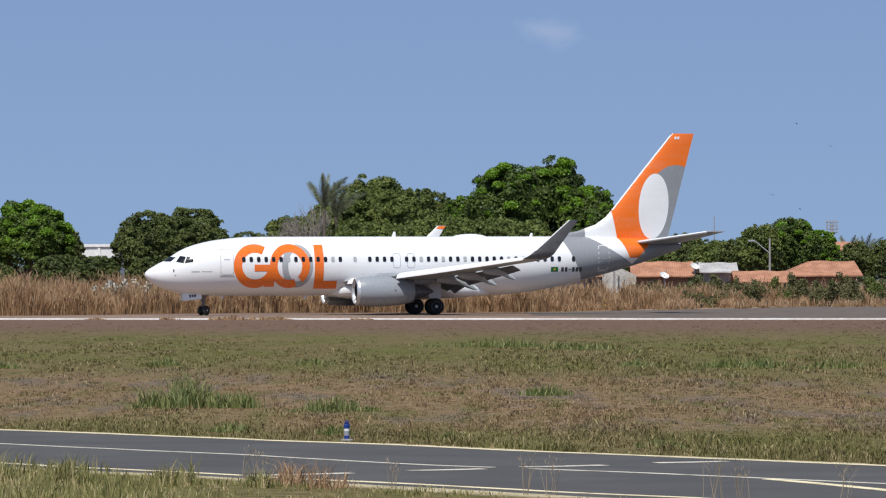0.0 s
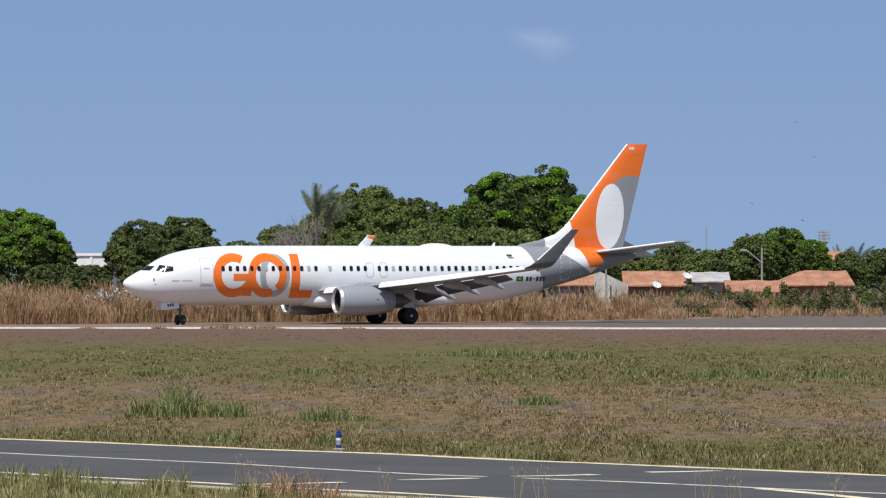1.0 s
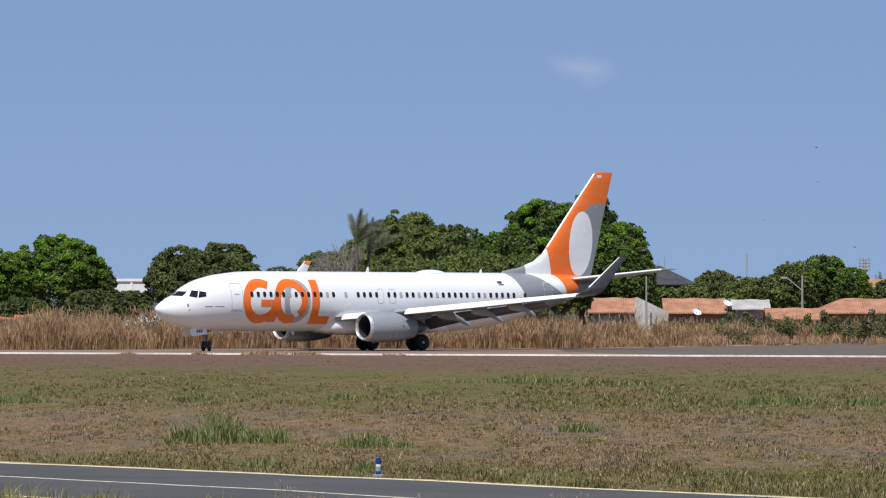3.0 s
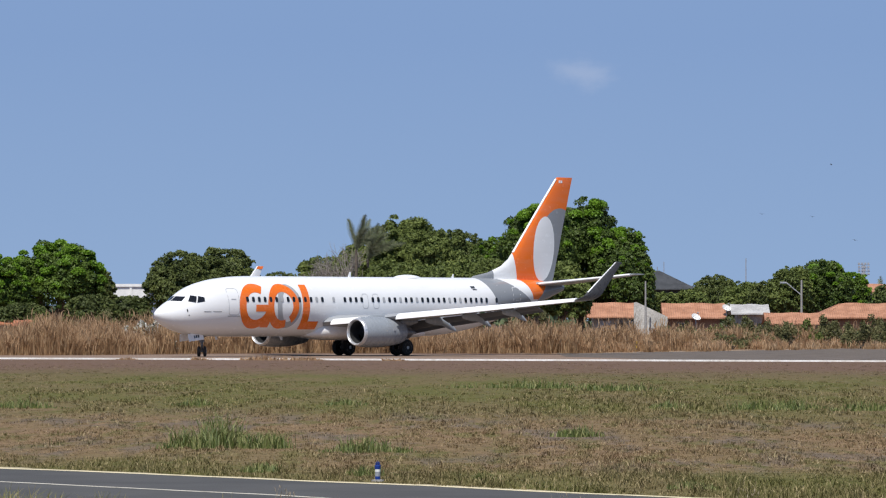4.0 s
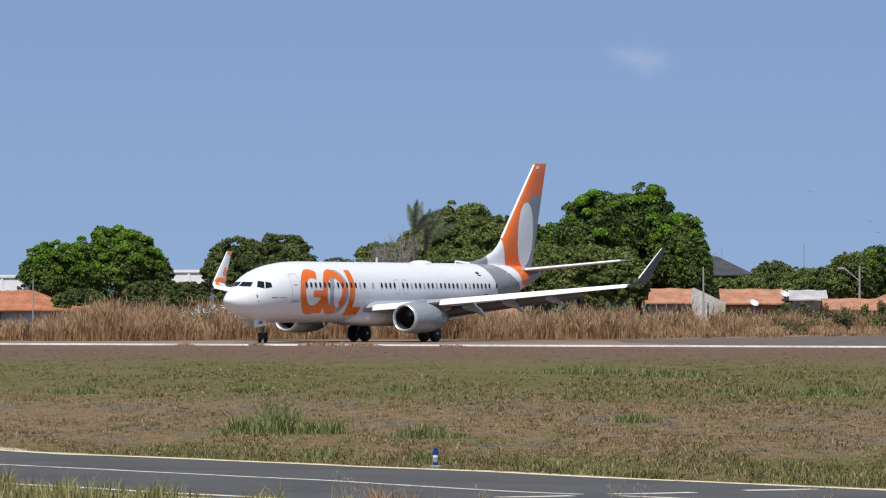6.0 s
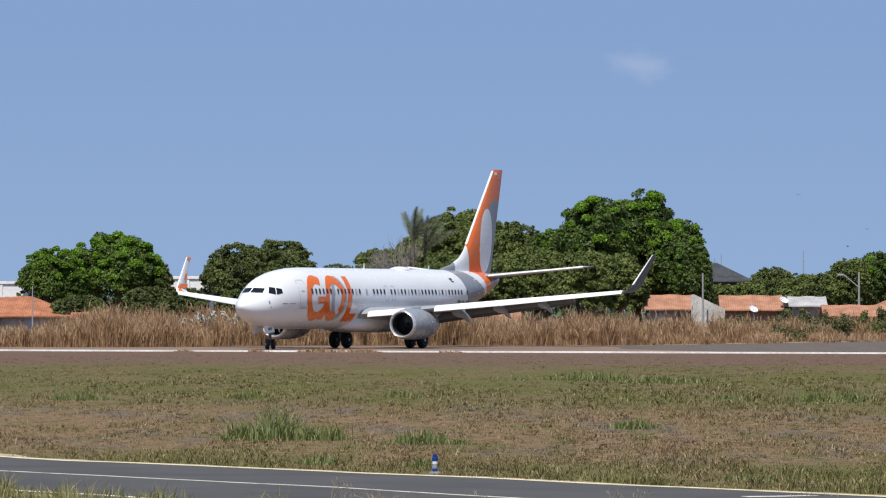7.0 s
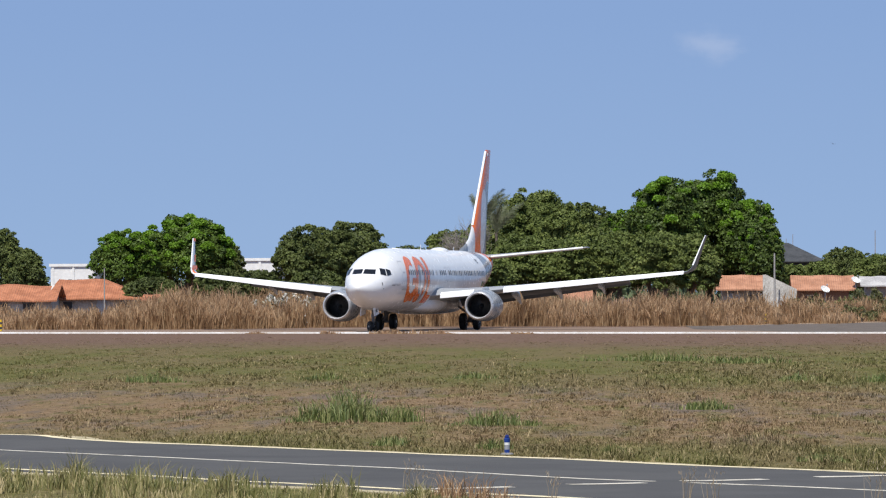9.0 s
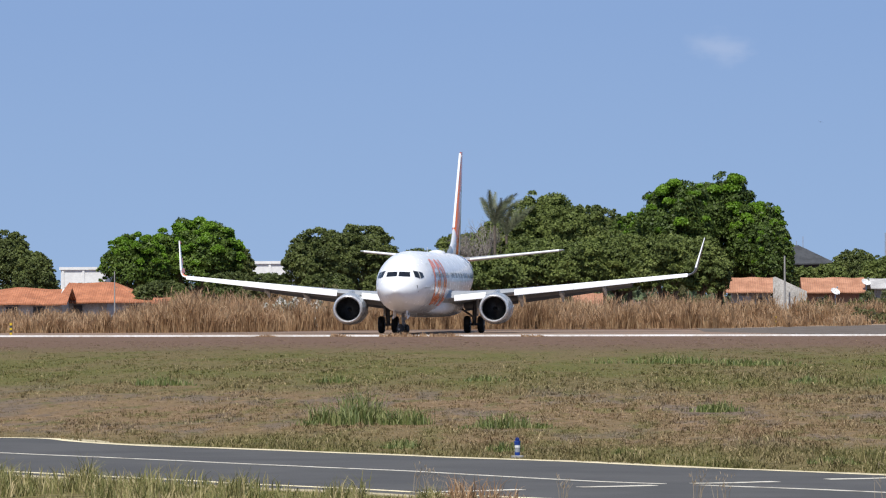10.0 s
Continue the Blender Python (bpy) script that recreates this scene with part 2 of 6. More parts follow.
# stations: aft of the nose, top, bottom, half width
HULL = [(0, 2.79, 2.79, 0), (0.04, 2.93, 2.66, 0.15), (0.14, 3.05, 2.52, 0.29), (0.4, 3.24, 2.28, 0.52), (0.93, 3.54, 1.98, 0.86),
        (1.55, 3.84, 1.75, 1.13), (2.1, 4.24, 1.6, 1.33), (2.6, 4.52, 1.5, 1.47), (3.2, 4.76, 1.43, 1.6), (4, 4.98, 1.37, 1.71),
        (4.8, 5.14, 1.34, 1.79), (6.4, 5.33, 1.33, 1.87), (8, 5.38, 1.33, 1.88), (25, 5.38, 1.33, 1.88), (27, 5.38, 1.52, 1.86),
        (29, 5.38, 1.86, 1.78), (31, 5.36, 2.34, 1.62), (33, 5.3, 2.88, 1.38), (35, 5.26, 3.46, 1.05), (36.5, 5.19, 3.96, 0.75),
        (37.6, 5.05, 4.34, 0.45), (38.02, 4.9, 4.55, 0.2)]


def hull_at(a):
    for p, q in zip(HULL, HULL[1:]):
        if a <= q[0]:
            f = (a - p[0]) / (q[0] - p[0])
            return [u + (v - u) * f for u, v in zip(p[1:], q[1:])]
    return list(HULL[-1][1:])


def hull_smooth(a):
    """The section at a: mid height, half height, half width, eased between the stations."""
    if a < 1.6:
        t, b, w = hull_at(a)
    else:
        rows = [hull_at(min(max(a + d, 0.9), 38.0)) for d in (-0.3, -0.15, 0, 0.15, 0.3)]
        t, b, w = [sum(r[i] for r in rows) / 5 for i in range(3)]
    return (t + b) / 2, (t - b) / 2, w


def on_side(a, z, out=0.0, side=1):
    mid, hh, w = hull_smooth(a)
    s = max(-0.999, min(0.999, (z - mid) / hh))
    c = math.sqrt(1 - s * s)
    n = Vector((0, c / w, s / hh)).normalized()
    p = Vector((NOSE - a, w * c, z)) + n * out
    return Vector((p.x, side * p.y, p.z))


def on_front(y, z, out=0.0):
    lo, hi = 0.05, 4.0
    for _ in range(30):
        a = (lo + hi) / 2
        mid, hh, w = hull_smooth(a)
        inside = (y / w) ** 2 + ((z - mid) / hh) ** 2 < 1
        lo, hi = (lo, a) if inside else (a, hi)
    return Vector((NOSE - hi + out * 0.6, y, z + out * 0.8))


def skin_patch(bm, fn, n=6, m=6):
    """A patch on a surface: fn(u, v) with u, v in 0..1."""
    g = [[bm.verts.new(fn(i / n, j / m)) for j in range(m + 1)] for i in range(n + 1)]
    for i in range(n):
        for j in range(m):
            bm.faces.new((g[i][j], g[i + 1][j], g[i + 1][j + 1], g[i][j + 1]))


def outline_on_side(bm, a0, a1, z0, z1, side, width=0.035, corner=0.22, out=0.006):
    """A rounded rectangle's outline lying on the skin."""
    pts = []
    for ca, cz, s in ((a1 - corner, z1 - corner, 0), (a0 + corner, z1 - corner, 90), (a0 + corner, z0 + corner, 180), (a1 - corner, z0 + corner, 270)):
        for k in range(6):
            th = radians(s + 18 * k)
            pts.append((ca, cz, math.cos(th), math.sin(th)))
    dense = []
    for p, q in zip(pts, pts[1:] + pts[:1]):
        steps = 4 if abs(p[0] - q[0]) + abs(p[1] - q[1]) > 0.3 else 1
        dense += [tuple(u + (v - u) * k / steps for u, v in zip(p, q)) for k in range(steps)]
    ins = [bm.verts.new(on_side(a + c * (corner - width), z + s * (corner - width), out, side)) for a, z, c, s in dense]
    outs = [bm.verts.new(on_side(a + c * corner, z + s * corner, out, side)) for a, z, c, s in dense]
    n = len(ins)
    for i in range(n):
        bm.faces.new((ins[i], ins[(i + 1) % n], outs[(i + 1) % n], outs[i]))


def arc_band(bm, ca, cz, ra, rz, stroke, deg0, deg1, out):
    """A band of an oval lying on the left skin; degrees from aft, through up."""
    n = max(8, int(abs(deg1 - deg0) / 5))
    g = []
    for i in range(n + 1):
        th = radians(deg0 + (deg1 - deg0) * i / n)
        row = []
        for j in range(4):
            k = j / 3
            row.append(bm.verts.new(on_side(ca + (ra - stroke * k) * math.cos(th), cz + (rz - stroke * k) * math.sin(th), out)))
        g.append(row)
    for i in range(n):
        for j in range(3):
            bm.faces.new((g[i][j], g[i + 1][j], g[i + 1][j + 1], g[i][j + 1]))


def slab_on_side(bm, a0, a1, z0, z1, out, shift=0.0):
    skin_patch(bm, lambda u, v: on_side(a0 + (a1 - a0) * u + shift * v, z0 + (z1 - z0) * v, out), 6, 10)


def airfoil(chord, thick, n=9):
    """(along from the leading edge, up): upper side from the tail to the nose, then the lower side."""
    up = []
    for k in range(n):
        s = (1 - math.cos(math.pi * k / (n - 1))) / 2
        t = 5 * thick * (0.2969 * math.sqrt(s) - 0.126 * s - 0.3516 * s * s + 0.2843 * s ** 3 - 0.1015 * s ** 4)
        up.append((s, t))
    return [(s * chord, t * chord * 1.15) for s, t in up[::-1]] + [(s * chord, -t * chord * 0.85) for s, t in up[1:-1]]


def wing_le(y):
    return 13.35 + 0.523 * y if y > 4.6 else 15.76 - (4.6 - y) * 0.75


def wing_te(y):
    return 20.9 if y < 5.8 else 20.9 + (y - 5.8) * (23.85 - 20.9) / (17.0 - 5.8)


def wing_z(y):
    return 2.28 + 0.098 * (y - 1.5)


def section(a0, chord, thick, y, z, side, twist=0.0):
    out = []
    for s, t in airfoil(chord, thick):
        out.append((NOSE - a0 - s, side * y, z + t - s * math.tan(radians(twist))))
    return out


def make_wing(plane, side):
    bm = bmesh.new()
    rings = []
    for y in (1.2, 1.9, 3.2, 4.6, 5.8, 8, 10.5, 13, 15.2, 17.0):
        le, te = wing_le(y), wing_te(y)
        te -= (te - le) * (0.16 if 2.0 < y < 13.5 else 0.0)      # the flaps fill the rest
        rings.append(section(le, te - le, 0.135 - 0.0025 * y, y, wing_z(y), side, 1.2))
    loft(bm, rings)
    wing = part("wing", bm, MAT["wing"], plane, "light grey swept wing", smooth=40)
    # bright leading edge slats
    for y0, y1 in ((5.9, 9.64), (9.65, 13.34), (13.35, 16.95), (2.2, 4.1)):
        bm = bmesh.new()
        rs = []
        for k in range(5):
            y = y0 + (y1 - y0) * k / 4
            c = wing_te(y) - wing_le(y)
            hgt, fwd = 0.05 * min(c, 3.4) + 0.05, 0.26 + 0.03 * c
            cx, cz = NOSE - wing_le(y) - 0.16, wing_z(y) - 0.02 * min(c, 3.4) - hgt * 0.95
            turn = [radians(th) for th in range(0, 96, 12)]
            sec = [(cx + fwd * math.sin(t), side * y, cz + 2 * hgt * math.cos(t)) for t in turn]
            sec += [(cx - 0.03 + 0.86 * fwd * math.sin(t), side * y, cz + 1.7 * hgt * math.cos(t)) for t in reversed(turn)]
            rs.append(sec)
        loft(bm, rs)
        part("slat", bm, MAT["slat"], wing, "extended white slat", smooth=40)
    # drooped flaps
    for y0, y1, drop in ((2.1, 5.7, 30), (6.2, 13.2, 28)):
        for chord_f, lead, sink, extra in ((0.17, 0.83, 0.10, 0), (0.09, 0.985, 0.42, 14)):
            bm = bmesh.new()
            rs = []
            for y in (y0, (y0 + y1) / 2, y1):
                c = wing_te(y) - wing_le(y)
                a0 = wing_le(y) + c * lead
                ca, sa = math.cos(radians(drop + extra)), math.sin(radians(drop + extra))
                k = min(1.0, c / 4.2)
                rs.append([(NOSE - a0 - (s * ca + t * sa), side * y, wing_z(y) - sink * k - 0.05 * k + t * ca - s * sa) for s, t in airfoil(c * chord_f, 0.13)])
            loft(bm, rs)
            part("flap", bm, MAT["flap"], wing, "lowered grey flap", smooth=40)
    # flap track fairings
    for y, big in ((5.9, 1.0), (8.6, 0.95), (11.4, 0.8)):
        bm = bmesh.new()
        le, te = wing_le(y), wing_te(y)
        a0, a1 = te - 1.9 * big, te + 0.95 * big
        rs = []
        for k in range(9):
            f = k / 8
            r = 0.27 * big * math.sin(math.pi * min(1, f * 0.93 + 0.06)) ** 0.7 + 0.012
            droop = 0.30 + (0.0 if f < 0.55 else (f - 0.55) * 1.55) * big
            x = NOSE - a0 - (a1 - a0) * f
            rs.append([(x, side * (y + 0.62 * r * math.cos(q * math.tau / 12)), wing_z(y) - droop + 1.25 * r * math.sin(q * math.tau / 12)) for q in range(12)])
        loft(bm, rs)
        part("flap_fairing", bm, MAT["silver"], wing, "canoe-shaped flap track fairing", smooth=40)
    # blended winglet
    bm = bmesh.new()
    rs = []
    for k in range(12):
        f = k / 11
        if f < 0.4:
            th = radians(6 + 70 * f / 0.4)
            y = 16.95 + 0.78 * math.sin(th) * 0.62
            z = wing_z(16.95) + 0.78 * (1 - math.cos(th)) * 0.62
        else:
            g = (f - 0.4) / 0.6
            y = 16.95 + 0.47 + 0.50 * g
            z = wing_z(16.95) + 0.38 + 2.13 * g
        h = max(0, (z - wing_z(16.95)) / 2.51)
        le = wing_le(16.95) + (25.05 - wing_le(16.95)) * (0.12 * f + 0.88 * h)
        te = wing_te(16.95) + (25.65 - wing_te(16.95)) * (0.2 * f + 0.8 * h)
        tilt = min(1.0, f / 0.4)
        rs.append([(NOSE - le - s, side * (y - t * tilt * 0.95 + s * 0.05 * tilt), z + t * (1 - tilt * 0.8)) for s, t in airfoil(te - le, 0.09)])
    loft(bm, rs)
    part("winglet", bm, MAT["winglet"] if side > 0 else MAT["white"], wing, "dark grey blended winglet" if side > 0 else "white blended winglet with orange tip and root", smooth=50)
    bm = bmesh.new()
    rs = []
    for k in range(6):
        g = 0.05 + 0.95 * k / 5
        h = (0.38 + 2.13 * g) / 2.51
        le = wing_le(16.95) + (25.05 - wing_le(16.95)) * (0.12 * (0.4 + 0.6 * g) + 0.88 * h)
        r = 0.06 - 0.03 * g
        rs.append([(NOSE - le + 0.03 - 0.09 * (1 - math.cos(radians(t))), side * (17.42 + 0.5 * g + r * math.sin(radians(t))), wing_z(16.95) + 0.38 + 2.13 * g) for t in range(-90, 91, 30)])
    loft(bm, rs)
    part("winglet_edge", bm, MAT["slat"], wing, "white winglet leading edge", smooth=50)
    if side < 0:
        # inner face of the far winglet: orange tip, root and oval
        def face(u, v):
            z = wing_z(16.95) + 0.38 + 2.13 * v
            h = (z - wing_z(16.95)) / 2.51
            le = wing_le(16.95) + (25.05 - wing_le(16.95)) * (0.12 * (0.4 + 0.6 * v) + 0.88 * h)
            te = wing_te(16.95) + (25.65 - wing_te(16.95)) * (0.2 * (0.4 + 0.6 * v) + 0.8 * h)
            y = 16.95 + 0.47 + 0.50 * v - 0.055 * (1 - 0.5 * v)
            return Vector((NOSE - le - (te - le) * u, -y, z))
        for v0, v1, u0, u1 in ((0.90, 0.995, 0.03, 0.97), (-0.02, 0.12, 0.03, 0.97), (0.24, 0.46, 0.5, 0.75)):
            bm = bmesh.new()
            skin_patch(bm, lambda u, v: face(u0 + (u1 - u0) * u, v0 + (v1 - v0) * v), 4, 4)
            part("winglet_marking", bm, MAT["orange"], wing, "orange painted field")
        bm = bmesh.new()
        rs = []
        for k in range(4):
            th = radians(6 + 70 * k / 3)
            y, z = 16.95 + 0.484 * math.sin(th), wing_z(16.95) + 0.484 * (1 - math.cos(th))
            rs.append([(NOSE - wing_le(16.95) - 0.45 + 0.15 - 0.1 * k + 0.28 * math.cos(q * math.tau / 10) - 0.3, -y, z + 0.10 * math.sin(q * math.tau / 10) + 0.02) for q in range(10)])
        loft(bm, rs)
        part("winglet_marking", bm, MAT["orange"], wing, "orange painted field")


def make_engine(plane, side):
    cy, cz, a0 = side * 4.82, 1.60, 13.55
    flat = lambda r, th: r * (0.93 if math.sin(th) < -0.35 else 1.0)

    def ring(a, r, drop=0.0):
        return [(NOSE - a, cy + r * math.cos(k * math.tau / 40), cz - drop + flat(r, k * math.tau / 40) * math.sin(k * math.tau / 40)) for k in range(40)]

    bm = bmesh.new()
    loft(bm, [ring(a0 + a, r) for a, r in ((0.22, 0.985), (0.5, 1.035), (1.0, 1.075), (1.7, 1.085), (2.4, 1.06), (3.1, 0.98), (3.7, 0.87), (4.05, 0.79))], cap=False)
    loft(bm, [ring(a0 + a, r) for a, r in ((4.05, 0.79), (4.03, 0.74), (3.2, 0.72))], cap=True)
    engine = part("engine", bm, MAT["nacelle"], plane, "pale grey turbofan nacelle with bright intake lip", smooth=50)
    bm = bmesh.new()
    loft(bm, [ring(a0 + a, r) for a, r in ((0.22, 0.985), (0.10, 0.955), (0.03, 0.915), (0.0, 0.87), (0.03, 0.83), (0.12, 0.80), (0.2, 0.785))], cap=False)
    part("intake_lip", bm, MAT["edge"], engine, "polished metal intake lip", smooth=60)
    bm = bmesh.new()
    loft(bm, [ring(a0 + a, r) for a, r in ((0.2, 0.785), (0.6, 0.78), (1.15, 0.79), (1.3, 0.79))], cap=False)
    bm.faces.new([bm.verts.new(p) for p in ring(a0 + 1.3, 0.79)])
    part("intake_duct", bm, MAT["dark"], engine, "dark intake duct")
    for k in range(24):
        bm = bmesh.new()
        q = Matrix.Translation((NOSE - a0 - 1.0, cy, cz)) @ Matrix.Rotation(k * math.tau / 24, 4, "X")
        rows = []
        for f in (0.0, 0.5, 1.0):
            r, tw = 0.16 + 0.6 * f, 0.25 + 0.75 * f
            c, d = 0.05 + 0.05 * f, 0.06 + 0.05 * tw
            rows.append([q @ Vector(p) for p in ((c, -d, r), (0.012, 0.008, r), (-c, d, r), (-0.012, -0.008, r))])
        loft(bm, rows)
        part("fan_blade", bm, MAT["fan"], engine)
    bm = bmesh.new()
    loft(bm, [[(NOSE - a0 - 0.62 - a, cy + r * math.cos(k * math.tau / 20), cz + r * math.sin(k * math.tau / 20)) for k in range(20)] for a, r in ((0, 0.01), (0.1, 0.08), (0.25, 0.15), (0.42, 0.2))])
    part("spinner", bm, MAT["fan"], engine, "cone spinner", smooth=40)
    bm = bmesh.new()
    loft(bm, [ring(a0 + a, r) for a, r in ((3.3, 0.6), (4.1, 0.55), (4.9, 0.40), (5.0, 0.33), (5.5, 0.06))])
    part("core_nozzle", bm, MAT["strut"], engine, "bare metal core nozzle", smooth=40)
    bm = bmesh.new()
    rs = []
    for a, w, z0, z1 in ((14.6, 0.05, 2.5, 2.68), (15.3, 0.2, 2.3, 2.86), (16.2, 0.24, 2.1, 2.88), (17.4, 0.22, 1.95, 2.75), (18.6, 0.14, 2.05, 2.6), (19.3, 0.04, 2.25, 2.5)):
        rs.append([(NOSE - a, cy + w * math.cos(t) * 1.0, (z0 + z1) / 2 + (z1 - z0) / 2 * math.sin(t)) for t in [k * math.tau / 12 for k in range(12)]])
    loft(bm, rs)
    part("pylon", bm, MAT["nacelle"], engine, "engine pylon under the wing", smooth=40)
    # small strakes and stains: inspection latch plates
    for da, dz in ((1.9, 0.1), (2.6, 0.18)):
        bm = bmesh.new()
        box(bm, NOSE - a0 - da - 0.06, cy + side * 1.05 - 0.03, cz + dz - 0.05, NOSE - a0 - da + 0.06, cy + side * 1.05 + 0.03, cz + dz + 0.05)
        part("latch", bm, MAT["line"], engine)


def make_wheel(name, parent, r, w):
    """A wheel that turns about its own y axis: the rim, with the tyre on it."""
    bm = bmesh.new()
    turned(bm, [(-w * 0.53, 0.02), (-w * 0.53, r * 0.18), (-w * 0.44, r * 0.24), (-w * 0.4, r * 0.5), (-w * 0.51, r * 0.59), (w * 0.51, r * 0.59), (w * 0.4, r * 0.5), (w * 0.44, r * 0.24), (w * 0.53, r * 0.18), (w * 0.53, 0.02)], 24)
    rim = part(name, bm, MAT["hub"], parent, "wheel with a pale metal rim", smooth=30)
    bm = bmesh.new()
    turned(bm, [(-w * 0.5, r * 0.58), (-w * 0.5, r * 0.8), (-w * 0.42, r * 0.93), (-w * 0.22, r * 0.99), (0, r), (w * 0.22, r * 0.99), (w * 0.42, r * 0.93), (w * 0.5, r * 0.8), (w * 0.5, r * 0.58)], 36)
    part("tyre", bm, MAT["tyre"], rim, "black rubber tyre", smooth=40)
    return rim


def make_airliner():
    plane = empty("airliner", Matrix(), "white twin-engine airliner with orange and grey livery taxiing on the runway", "airplane")
    # fuselage
    bm = bmesh.new()
    rings = []
    stops = [0.012, 0.04, 0.09, 0.14, 0.25, 0.4, 0.65, 0.93, 1.2] + [1.5 + 0.2 * k for k in range(18)] + [5.3, 5.8, 6.4, 7.2, 8, 12, 16, 20, 24] + [24.5 + 0.5 * k for k in range(28)]
    stops = [s for s in stops if s < 37.9] + [38.02]
    for a in stops:
        mid, hh, w = hull_smooth(a)
        rings.append([(NOSE - a, max(w, 0.01) * math.sin(k * math.tau / 56), mid + max(hh, 0.01) * math.cos(k * math.tau / 56)) for k in range(56)])
    loft(bm, rings)
    hull = part("fuselage", bm, MAT["fuselage"], plane, "white fuselage with grey and orange tail", smooth=35)
    # wing-body fairing
    bm = bmesh.new()
    rs = []
    for a, w, z0, z1 in ((12.6, 0.3, 1.35, 1.7), (13.4, 1.35, 1.22, 2.1), (14.6, 1.95, 1.1, 2.55), (16.5, 2.12, 1.05, 2.75), (19.5, 2.12, 1.05, 2.7), (21.3, 2.0, 1.1, 2.5), (22.8, 1.6, 1.22, 2.2), (24.2, 0.5, 1.33, 1.7)):
        rs.append([(NOSE - a, w * math.copysign(abs(math.cos(t)) ** 0.7, math.cos(t)), (z0 + z1) / 2 + (z1 - z0) / 2 * math.copysign(abs(math.sin(t)) ** 0.7, math.sin(t))) for t in [k * math.tau / 28 for k in range(28)]])
    loft(bm, rs)
    part("wing_fairing", bm, MAT["white"], plane, smooth=40)
    for side in (1, -1):
        make_wing(plane, side)
        make_engine(plane, side)
        # tailplane
        bm = bmesh.new()
        rs = []
        for y, le, te, z in ((0.3, 34.35, 38.1, 4.92), (0.9, 34.75, 38.2, 4.98), (3.0, 35.85, 38.5, 5.2), (5.2, 36.95, 38.85, 5.43), (6.9, 37.8, 39.1, 5.61), (7.17, 38.1, 39.12, 5.64)):
            rs.append(section(le, te - le, 0.095, y, z, side))
        loft(bm, rs)
        tail = part("tailplane", bm, MAT["wing"], plane, "grey tailplane", smooth=40)
        bm = bmesh.new()
        rs = []
        for y, le, z in ((0.95, 34.75, 4.98), (3.0, 35.85, 5.2), (6.9, 37.8, 5.61)):
            rs.append([(NOSE - le + 0.03 - 0.16 * (1 - math.cos(radians(t))), side * y, z + 0.085 * math.sin(radians(t))) for t in range(-90, 91, 30)])
        loft(bm, rs)
        part("leading_edge", bm, MAT["slat"], tail, "bright pale edge", smooth=50)
    # fin with its dorsal fillet
    bm = bmesh.new()
    rs = []
    for z, le, te, th in ((5.1, 28.6, 37.0, 0.028), (5.5, 29.2, 37.2, 0.035), (5.75, 30.6, 37.25, 0.045), (6.2, 31.9, 37.38, 0.06), (6.7, 32.62, 37.5, 0.075), (7.3, 33.15, 37.68, 0.09), (8.6, 34.2, 38.0, 0.095), (10.2, 35.5, 38.43, 0.095), (11.8, 36.82, 38.85, 0.09), (12.4, 37.32, 39.02, 0.085), (12.56, 37.52, 39.06, 0.05)):
        rs.append([(NOSE - le - s, t, z) for s, t in airfoil(te - le, th)])
    loft(bm, rs)
    fin = part("fin", bm, MAT["fin"], plane, "orange fin with white oval and grey field", smooth=40)
    bm = bmesh.new()
    rs = []
    for z, le in ((7.2, 33.07), (8.6, 34.2), (10.2, 35.5), (12.45, 37.36)):
        rs.append([(NOSE - le + 0.025 - 0.11 * (1 - math.cos(radians(t))), 0.085 * math.sin(radians(t)), z) for t in range(-90, 91, 30)])
    loft(bm, rs)
    part("leading_edge", bm, MAT["white"], fin, "white edge", smooth=50)
    for k in range(2):
        bm = bmesh.new()
        box(bm, NOSE - 37.78 - 0.2 * k, 0.07, 12.16, NOSE - 37.62 - 0.2 * k, 0.1, 12.34)
        part("fin_marking", bm, MAT["white"], fin, "white bar")
    # livery shapes on the left side
    zc, sh = 3.36, -0.36
    for name, col, bands, slabs in (
        ("livery_ring", "orange", [(7.68, zc, 1.5, 1.49, 0.58, 60, 352, 0.012)], [(7.62, 9.17, 3.0, 3.46, 0.0135, 0.0)]),
        ("livery_ring", "logogrey", [(10.62, zc, 1.08, 1.47, 0.42, -180, 180, 0.008)], []),
        ("livery_ring", "orange", [(10.08, zc, 1.40, 1.49, 0.54, -48, 292, 0.017)], [(8.35, 9.05, 1.95, 2.5, 0.013, 0.0)]),
        ("livery_bar", "orange", [], [(11.82, 12.45, 2.32, 4.8, 0.021, 0.0), (11.82, 13.42, 1.82, 2.35, 0.021, 0.0)]),
    ):
        bm = bmesh.new()
        for b in bands:
            arc_band(bm, b[0] + sh, *b[1:])
        for s in slabs:
            slab_on_side(bm, s[0] + sh, s[1] + sh, *s[2:])
        part(name, bm, MAT[col], hull, "orange painted shape" if col == "orange" else "grey painted shape")
    # flag and registration plate, as plain bars
    for a0, a1, z0, z1, mt, out in ((28.2, 28.72, 2.92, 3.26, "green", 0.01), (28.39, 28.53, 3.03, 3.15, "yellow", 0.016)):
        bm = bmesh.new()
        slab_on_side(bm, a0, a1, z0, z1, out)
        part("flag", bm, MAT[mt], hull, "small flag")
    for k in range(6):
        bm = bmesh.new()
        slab_on_side(bm, 28.95 + 0.27 * k, 29.14 + 0.27 * k, 2.93 if k != 2 else 3.06, 3.24 if k != 2 else 3.12, 0.01)
        part("marking_bar", bm, MAT["mark"], hull)
